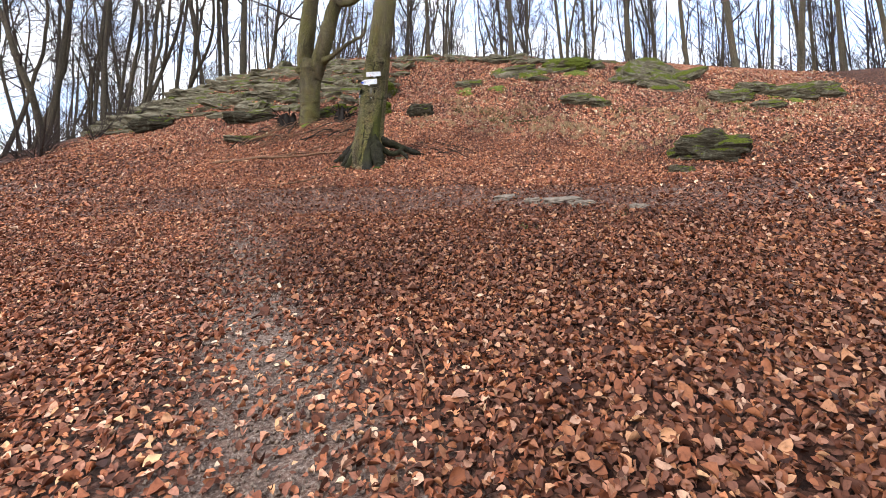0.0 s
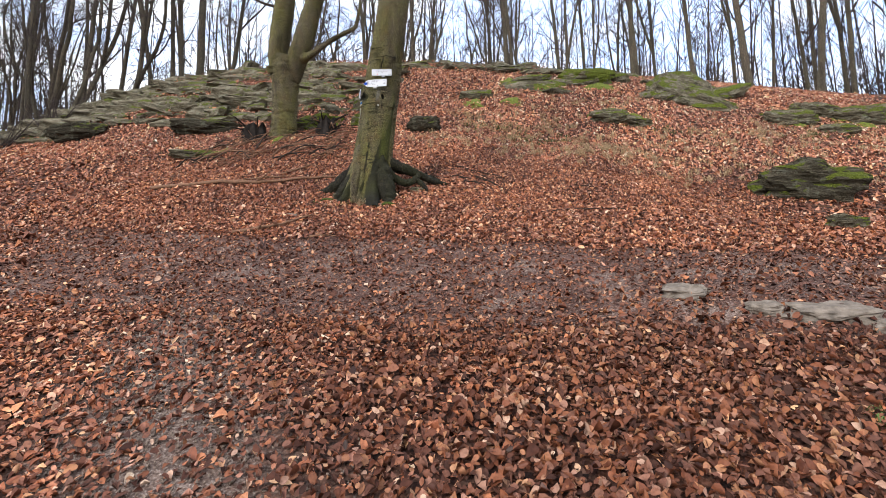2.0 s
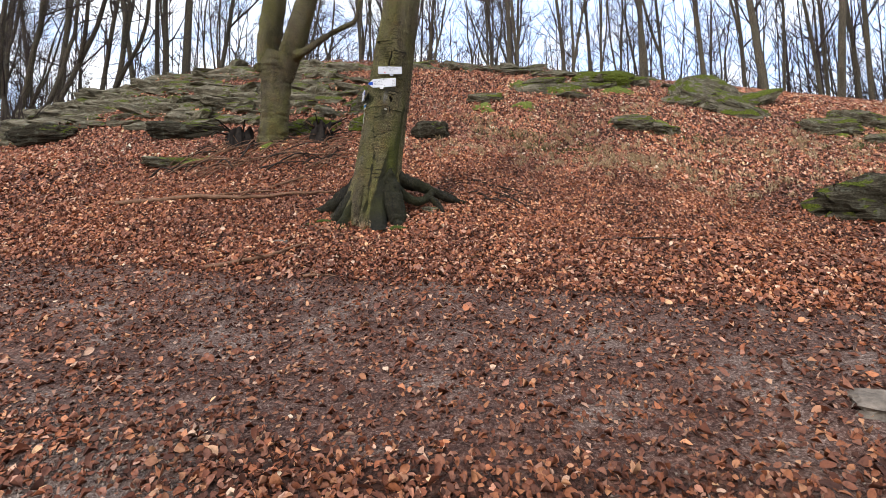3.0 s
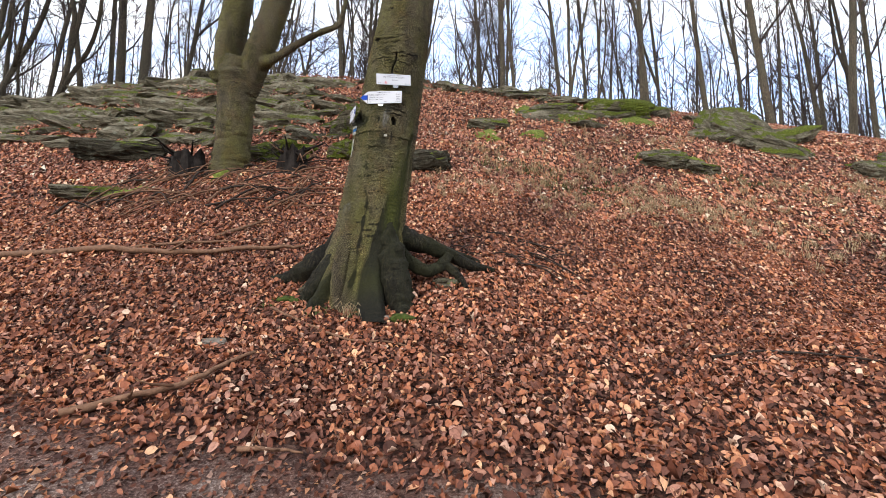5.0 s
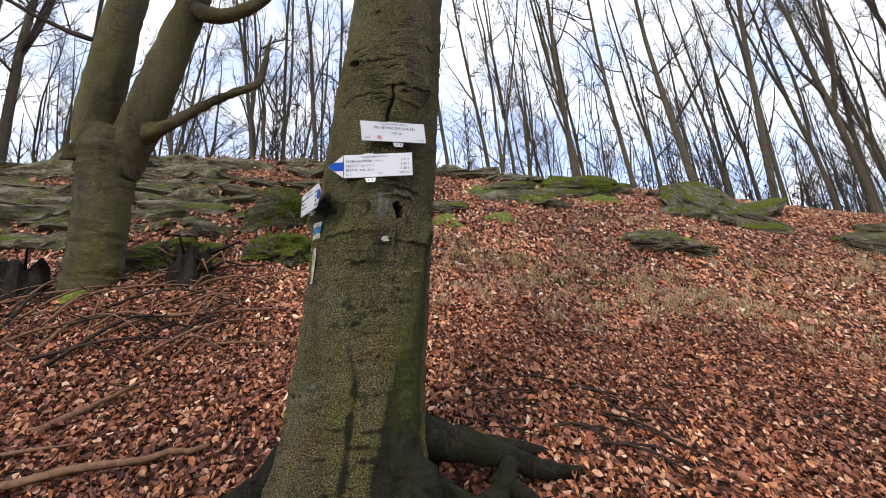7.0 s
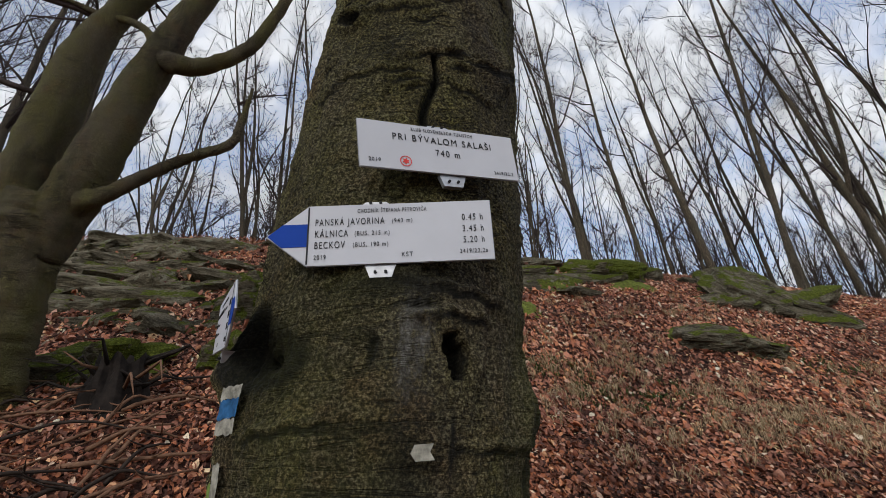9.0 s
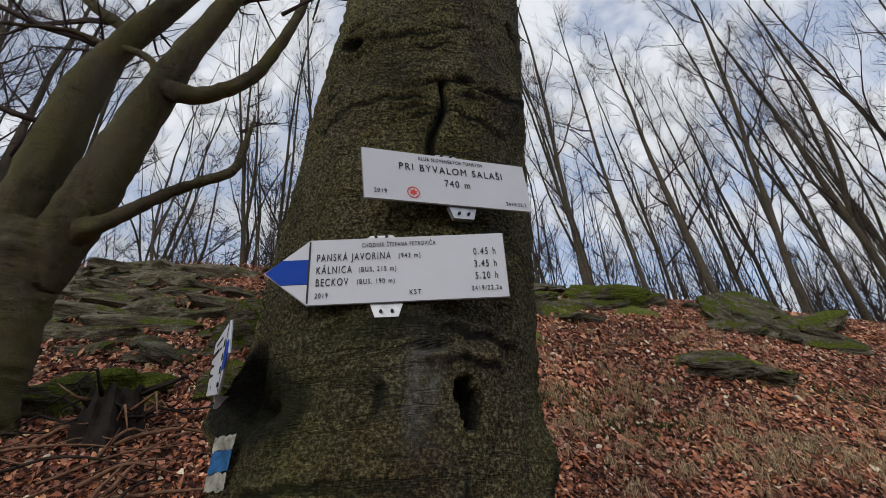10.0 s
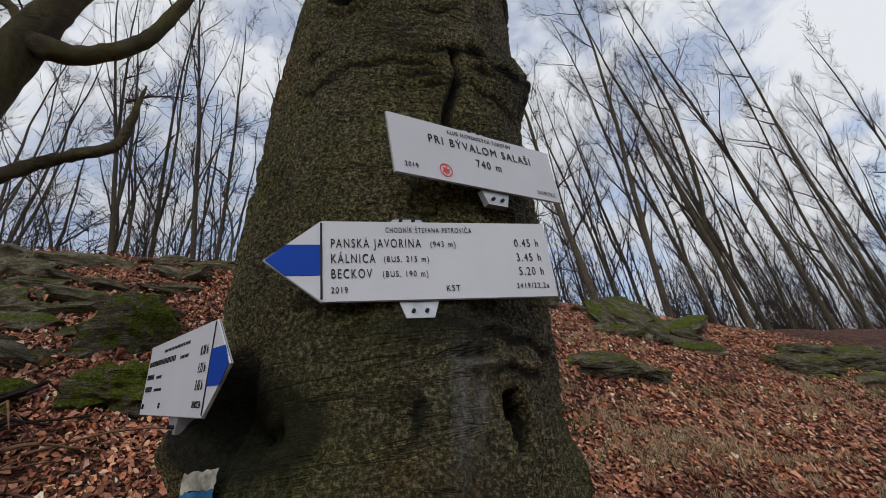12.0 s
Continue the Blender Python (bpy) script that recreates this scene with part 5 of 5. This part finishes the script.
H = 0.128
direction_sign("white arrow sign with blue stripe bolted across the trunk", frame_of((0.085, -0.715, 2.205), (0.437, -0.062, -0.012), (0.0, 0.02, 1)), 0.440, H, 0.080, False, (
    ("CHODNÍK ŠTEFANA PETROVIČA", 0.244, 0.113, 0.0125, "CENTER", 0.137),
    ("PANSKÁ JAVORINA", 0.093, 0.090, 0.0205, "LEFT", 0.135), ("(943 m)", 0.243, 0.089, 0.0135, "LEFT", 0.040), ("0.45 h", 0.424, 0.091, 0.0195, "RIGHT", 0.041),
    ("KÁLNICA", 0.093, 0.065, 0.0205, "LEFT", 0.064), ("(BUS, 215 m)", 0.170, 0.064, 0.0135, "LEFT", 0.068), ("3.45 h", 0.424, 0.066, 0.0195, "RIGHT", 0.041),
    ("BECKOV", 0.093, 0.041, 0.0205, "LEFT", 0.058), ("(BUS, 190 m)", 0.167, 0.040, 0.0135, "LEFT", 0.068), ("5.20 h", 0.424, 0.042, 0.0195, "RIGHT", 0.041),
    ("2019", 0.093, 0.016, 0.0135, "LEFT", 0.023), ("KST", 0.272, 0.016, 0.0135, "CENTER", 0.021), ("2419/22,2a", 0.428, 0.018, 0.0125, "RIGHT", 0.054)))


def place_sign():
    base = new("place_sign")
    base.matrix_world = frame_of((0.267, -0.80, 2.382), (0.345, 0.072, 0.012), (0, 0.02, 1))
    w, h = 0.352, 0.112
    out = [(0, 0), (w, 0), (w, h), (0, h)]
    part("plate", plate(out, 0.0022, 0, M_WHITE), M_WHITE, base, "white enamelled name plate")
    bm = plate([((x - w / 2) * 1.006 + w / 2, (z - h / 2) * 1.016 + h / 2) for x, z in out], 0.0016, 0, M_EDGE)
    bmesh.ops.translate(bm, verts=bm.verts, vec=(0, 0.0025, 0))
    part("backing", bm, M_EDGE, base)
    for body, x, z, size, align, wide in (("KLUB SLOVENSKÝCH TURISTOV", w * 0.52, 0.100, 0.0115, "CENTER", w * 0.40), ("PRI BÝVALOM SALAŠI", w * 0.52, 0.077, 0.0225, "CENTER", w * 0.635),
                                          ("740 m", w * 0.54, 0.047, 0.0225, "CENTER", w * 0.155), ("2019", 0.018, 0.017, 0.0125, "LEFT", 0.024), ("2419/22.2", w - 0.012, 0.013, 0.0115, "RIGHT", 0.046)):
        lettering("lettering", body, x, z, size, base, M_BLACK, align, wide=wide)
    for r0, r1 in ((0.0105, 0.0125), (0.0, 0.0075)):
        bm = bmesh.new()
        n = 28
        if r0:
            a = [bm.verts.new((0.095 + r0 * math.cos(6.2832 * i / n), -0.0012, 0.02 + r0 * math.sin(6.2832 * i / n))) for i in range(n)]
            b = [bm.verts.new((0.095 + r1 * math.cos(6.2832 * i / n), -0.0012, 0.02 + r1 * math.sin(6.2832 * i / n))) for i in range(n)]
            for i in range(n):
                bm.faces.new((a[i], b[i], b[(i + 1) % n], a[(i + 1) % n]))
        else:
            bm.faces.new([bm.verts.new((0.095 + r1 * (0.8 + 0.25 * math.sin(i * 1.3)) * math.cos(6.2832 * i / n), -0.0012, 0.02 + r1 * (0.8 + 0.25 * math.sin(i * 1.3)) * math.sin(6.2832 * i / n))) for i in range(n)])
        part("emblem", bm, M_RED, base, "small round red emblem")
    bracket(base, w * 0.56, 0.0, 0.012, True)
    bracket(base, w * 0.5, h, 0.05, False)
    return tagged(base, "white rectangular place-name sign above the arrow sign", "trail sign", group="trail signs on the tree")


place_sign()
direction_sign("white arrow sign with blue stripe on the trunk's flank", frame_of((-0.109, -0.256, 2.141), (0.287, -0.943, -0.167), (0.111, -0.141, 0.984)), 0.527, 0.126, 0.084, True, (
    ("0.30 h", 0.425, 0.088, 0.019, "RIGHT"), ("1:25 h", 0.425, 0.064, 0.019, "RIGHT"), ("3.45 h", 0.425, 0.041, 0.019, "RIGHT"), ("2419/22,2b", 0.43, 0.016, 0.0125, "RIGHT"),
    ("2019", 0.014, 0.014, 0.0125, "LEFT"), ("KST", 0.17, 0.015, 0.0125, "CENTER")), (
    (0.13, 0.011, 17, 0.106, 0.005), (0.014, 0.011, 20, 0.086, 0.0095), (0.014, 0.011, 6, 0.062, 0.0095), (0.014, 0.011, 6, 0.040, 0.0095),
    (0.10, 0.009, 5, 0.062, 0.005), (0.10, 0.009, 7, 0.040, 0.005), (0.265, 0.009, 6, 0.086, 0.005)))



def small_marker():
    base = new("trail_marker")
    base.matrix_world = frame_of(front(0.340, 1.845, 0.022), (1, -0.02, 0), (0, 0, 1))
    out = [(0, 0.013), (0.008, 0.0), (0.04, 0.0), (0.033, 0.013), (0.04, 0.026), (0.008, 0.026)]
    part("plate", plate(out, 0.002, 0, M_BLAZEW), M_BLAZEW, base)
    return tagged(base, "tiny white plastic arrow tag nailed to the bark", "trail marker")


small_marker()


# ---- stumps, branches, grass ----
def stick(label, pts, r, mat, seed, name="fallen_branch"):
    rng = random.Random(seed)
    q = [(x, y, gz(x, y) + r * 0.8 + lift) for x, y, lift in pts]
    rad = [r * (1 - 0.6 * i / (len(q) - 1)) for i in range(len(q))]
    p, rr = spline(q, rad, 5, r * 0.35, rng)
    v, f = tube(p, rr, 7, 0.3, seed)
    if r > 0.012:
        for i in range(2):
            k = rng.randrange(2, len(p) - 2)
            d = Vector((rng.uniform(-1, 1), rng.uniform(-1, 1), 0.2)).normalized()
            tube([p[k], p[k] + d * r * 6, p[k] + d * r * 10 + Vector((0, 0, r))], [r * 0.4, r * 0.3, r * 0.12], 5, 0, 0, v, f)
    c = Vector(q[0])
    ob = mesh_object(name, [w - c for w in v], f, mat)
    ob.location = c
    return tagged(ob, label, "branch")


stick("long fallen branch lying across the leaves", [(-4.6, 0.25, 0.02), (-3.4, 0.42, 0.04), (-2.2, 0.3, 0.05), (-1.4, 0.34, 0.06), (-0.8, 0.5, 0.04)], 0.045, M_STICK, 1)
stick("thin pale branch lying on the long branch", [(-3.2, 0.5, 0.03), (-2.4, 0.62, 0.05), (-1.7, 0.66, 0.04)], 0.025, M_STICK, 2)
stick("crooked brown branch in the leaves", [(-1.44, -2.62, 0.02), (-1.12, -2.45, 0.03), (-0.86, -2.34, 0.04), (-0.66, -2.08, 0.05), (-0.50, -1.86, 0.05)], 0.030, M_STICK, 3)
stick("thin bent stick below the tree", [(-0.7, -0.92, 0.03), (-0.25, -1.25, 0.03), (0.17, -1.52, 0.03), (0.6, -1.62, 0.02), (1.19, -2.05, 0.02), (1.7, -2.45, 0.02)], 0.014, M_STICK, 4)
stick("short dark stick in the leaves", [(-1.93, -1.45, 0.01), (-1.75, -1.7, 0.02), (-1.66, -1.9, 0.01)], 0.02, M_DARKSTICK, 5)
stick("thin straight stick in the leaves", [(3.25, -10.1, 0.02), (3.4, -10.5, 0.02), (3.47, -10.95, 0.01)], 0.008, M_STICK, 6)
stick("thin dark twig in the leaves", [(4.7, -9.9, 0.02), (5.0, -10.3, 0.02), (5.25, -10.8, 0.02)], 0.006, M_DARKSTICK, 7)
stick("short bark-brown stick at the edge of the track", [(-0.18, -2.95, 0.02), (0.0, -2.98, 0.03), (0.2, -3.0, 0.02)], 0.017, M_STICK, 8)
stick("thin dark branch lying on the leafy bank", [(3.1, -1.75, 0.03), (3.6, -1.68, 0.04), (4.3, -1.9, 0.03), (4.9, -2.2, 0.02)], 0.013, M_DARKSTICK, 10)
stick("pale stick propped in the leaves", [(-2.1, 0.9, 0.02), (-1.8, 1.2, 0.06), (-1.6, 1.5, 0.08)], 0.03, M_STICK, 9)
rng = random.Random(31)
for i in range(84):
    a = rng.gauss(0.5, 0.6)
    x, y, ln = rng.uniform(-5.2, -1.3), rng.uniform(1.7, 3.7), rng.uniform(0.4, 1.5)
    tagged(stick("grey-brown fallen branch in a loose pile", [(x, y, 0.02), (x + ln * 0.5 * math.cos(a), y + ln * 0.5 * math.sin(a), rng.uniform(0.06, 0.2)), (x + ln * math.cos(a), y + ln * math.sin(a), 0.06)],
                 rng.uniform(0.008, 0.026), M_STICK if rng.random() < 0.65 else M_DARKSTICK, 100 + i), group="branch pile below the forked tree")
for i in range(22):
    a = rng.gauss(-0.35, 0.4)
    x, y, ln = rng.uniform(0.7, 2.4), rng.uniform(0.3, 1.3), rng.uniform(0.3, 1.1)
    tagged(stick("thin dark twig behind the roots", [(x, y, 0.02), (x + ln * 0.5 * math.cos(a), y + ln * 0.5 * math.sin(a), rng.uniform(0.02, 0.1)), (x + ln * math.cos(a), y + ln * math.sin(a), 0.02)],
                 rng.uniform(0.005, 0.014), M_DARKSTICK, 200 + i), group="twigs behind the roots")
for i in range(30):
    a = rng.uniform(-0.5, 0.5)
    x, y, ln = rng.uniform(-8, 9), rng.uniform(-1.5, 8.5), rng.uniform(0.3, 1.2)
    tagged(stick("fallen twig on the leafy slope", [(x, y, 0.01), (x + ln * 0.5 * math.cos(a), y + ln * 0.5 * math.sin(a), 0.04), (x + ln * math.cos(a), y + ln * math.sin(a), 0.02)],
                 rng.uniform(0.005, 0.014), M_STICK if i % 2 else M_DARKSTICK, 300 + i), group="scattered twigs")


def torn_stump(label, x, y, r, high, seed, spikes):
    base = new("tree_stump")
    base.location = (x, y, gz(x, y))
    rng = random.Random(seed)
    na, nz = 40, 14
    vs, fs = [], []
    tops = [high * (0.55 + 0.6 * abs(noise.noise((math.cos(6.2832 * k / na) * 1.4 + seed, math.sin(6.2832 * k / na) * 1.4, seed)))) for k in range(na)]
    for i in range(nz):
        t = i / (nz - 1)
        for k in range(na):
            a = 6.2832 * k / na
            rr = r * (1.35 - 0.5 * t ** 0.5) * (1 + 0.25 * noise.noise((math.cos(a) * 2 + seed, math.sin(a) * 2, t * 2)) + 0.08 * math.sin(a * 9))
            vs.append((rr * math.cos(a), rr * math.sin(a), -0.15 + (tops[k] + 0.15) * t))
    for k in range(na):
        a = 6.2832 * k / na
        vs.append((r * 0.55 * math.cos(a), r * 0.55 * math.sin(a), high * 0.35))
    for i in range(nz):
        for k in range(na):
            fs.append((i * na + k, i * na + (k + 1) % na, (i + 1) * na + (k + 1) % na, (i + 1) * na + k))
    fs.append(tuple(nz * na + k for k in range(na)))
    mesh_object("body", vs, fs, M_ROTTEN, base, "", False)
    for i in range(spikes):
        a = rng.uniform(0, 6.2832)
        d = Vector((math.cos(a), math.sin(a), rng.uniform(0.1, 0.9)))
        p0 = Vector((math.cos(a) * r * 0.7, math.sin(a) * r * 0.7, rng.uniform(0.05, high * 0.6)))
        ln = rng.uniform(0.2, 0.62)
        bend = Vector((rng.gauss(0, 0.07), rng.gauss(0, 0.07), rng.gauss(0, 0.07)))
        v, f = tube([p0, p0 + d * ln * 0.5 + bend, p0 + d * ln + Vector((0, 0, -0.45 * ln))], [0.022, 0.013, 0.004], 6, 0.3, seed + i)
        mesh_object("root_spike", v, f, M_ROTTEN if i % 3 else M_STICK, base)
    return tagged(base, label, "tree stump")


torn_stump("black rotten stump against the forked tree", -3.98, 3.75, 0.33, 0.52, 3.0, 9)
torn_stump("torn black stump with splayed root spikes", -1.95, 3.75, 0.26, 0.66, 8.0, 28)


def tufts(name, label, spots, blades, length, mat, seed):
    rng = random.Random(seed)
    vs, fs = [], []
    for x, y in spots:
        for i in range(blades):
            a, l = rng.uniform(0, 6.2832), length * rng.uniform(0.5, 1.2)
            bx, by = x + rng.gauss(0, 0.05), y + rng.gauss(0, 0.05)
            p = Vector((bx, by, gz(bx, by)))
            d = Vector((math.cos(a), math.sin(a) - 0.35, 0))
            s = Vector((-d.y, d.x, 0)).normalized() * 0.0042
            bend = rng.uniform(0.6, 1.15)
            q1 = p + d * l * 0.3 * bend + Vector((0, 0, l * 0.5))
            q2 = p + d * l * 0.95 * bend + Vector((0, 0, l * (0.80 - 0.68 * bend)))
            n = len(vs)
            vs += [p - s, p + s, q1 + s * 0.8, q1 - s * 0.8, q2]
            fs += [(n, n + 1, n + 2, n + 3), (n + 3, n + 2, n + 4)]
    ob = mesh_object(name, vs, fs, mat, None, "", False)
    return tagged(ob, label, "grass", kind="stuff")


rng = random.Random(91)
spots = []
for cx, cy, wx, wy, count in ((2.6, 5.3, 0.9, 0.35, 46), (4.3, 5.3, 0.8, 0.4, 50), (5.2, 4.2, 1.0, 0.45, 56), (7.2, 3.7, 1.2, 0.5, 60), (9.1, 5.1, 1.3, 0.5, 56), (1.5, 3.4, 0.5, 0.3, 16), (3.4, 4.2, 1.6, 0.7, 40), (6.6, 7.0, 2.2, 0.5, 40), (11.8, 4.6, 1.5, 0.6, 44), (8.6, 2.6, 1.6, 0.5, 26)):
    spots += [(rng.gauss(cx, wx), rng.gauss(cy, wy)) for i in range(count * 3 // 4)]
tufts("dry_grass", "pale dry grass tufts on the leafy slope", spots, 24, 0.25, M_STRAW, 6)
tufts("green_grass", "short green grass between the dry tufts", [(rng.gauss(cx, 0.5), rng.gauss(cy, 0.25)) for cx, cy in ((2.6, 5.2), (3.9, 5.0), (7.0, 5.6), (11.5, 5.0), (4.8, 4.6)) for i in range(14)], 26, 0.15, M_GRASS, 9)
tufts("dry_grass", "straw-coloured grass at the foot of the sign tree", [(0.05, -0.95), (0.1, -0.98), (0.02, -0.9), (1.05, 0.05), (1.0, 0.12), (1.15, 0.1)], 34, 0.17, M_STRAW, 7)
tufts("green_grass", "small green grass blades at the tree's foot", [(-0.3, -0.88), (-0.25, -0.95), (0.2, -0.98), (-0.75, -0.85), (4.0, -7.2), (5.1, -6.9), (0.35, -1.02)], 22, 0.10, M_GRASS, 8)


def moss_cushion(x, y, r, seed):
    bm = bmesh.new()
    bmesh.ops.create_icosphere(bm, subdivisions=3, radius=r)
    for v in bm.verts:
        v.co.z *= 0.4
        v.co *= 1 + 0.3 * noise.noise(v.co * 12 + Vector((seed, 0, 0)))
    ob = part("moss_cushion", bm, M_MOSSBALL, None, "", True)
    ob.location = (x, y, gz(x, y) + 0.01)
    return tagged(ob, "green moss cushion at the foot of the sign tree", "moss")


moss_cushion(-0.62, -0.72, 0.11, 1)
moss_cushion(-0.5, -0.75, 0.08, 4)
moss_cushion(0.58, -1.12, 0.13, 7)


def moss_mat(x, y, sx, sy, turn, seed):
    """A ragged sheet of moss that follows the ground."""
    n, rings = 40, 9
    ca, sa = math.cos(radians(turn)), math.sin(radians(turn))
    base = Vector((x, y, gz(x, y)))
    vs, fs = [(0, 0, 0.09)], []
    for i in range(1, rings + 1):
        t = i / rings
        for k in range(n):
            a = 2 * math.pi * k / n
            edge = 0.72 + 0.55 * noise.noise((math.cos(a) * 1.6 + seed, math.sin(a) * 1.6, seed)) + 0.22 * noise.noise((math.cos(a) * 5, math.sin(a) * 5 + seed, 3.0))
            u, w = math.cos(a) * sx * t * edge, math.sin(a) * sy * t * edge
            px, py = u * ca - w * sa, u * sa + w * ca
            up = 0.085 * (1 - t ** 2) + 0.05 * noise.noise((px * 5 + seed, py * 5, 1.0)) + 0.025 * noise.noise((px * 16, py * 16 + seed, 2.0)) - 0.03 * t ** 6 + 0.035
            vs.append((px, py, gz(x + px, y + py) - base.z + up))
    fs += [(0, 1 + k, 1 + (k + 1) % n) for k in range(n)]
    for i in range(rings - 1):
        for k in range(n):
            a, b = 1 + i * n + k, 1 + i * n + (k + 1) % n
            fs.append((a, a + n, b + n, b))
    ob = mesh_object("moss_mat", vs, fs, M_MOSSMAT)
    ob.location = base
    return tagged(ob, "yellow-green moss mat spread over low rock", "moss", group="moss mats on the slope")


for i, (x, y, sx, sy, turn) in enumerate(((2.0, 6.55, 0.5, 0.4, -10), (3.25, 6.85, 0.42, 0.3, 10), (4.5, 8.2, 0.6, 0.5, -12), (6.35, 8.5, 0.8, 0.6, -15), (3.3, 8.6, 0.5, 0.45, 0), (5.75, 6.1, 0.35, 0.3, 10), (6.9, 5.95, 0.45, 0.3, -20), (9.7, 7.35, 0.5, 0.35, -30),
                                          (10.2, 8.1, 0.35, 0.4, 10), (11.4, 5.8, 0.7, 0.35, -10), (13.2, 6.0, 0.8, 0.4, -12), (-2.5, 4.9, 0.42, 0.3, 10), (-4.6, 2.75, 0.5, 0.14, 26), (-3.15, 3.35, 0.25, 0.2, 0))):
    moss_mat(x, y, sx, sy, turn, i * 3.7 + 1)
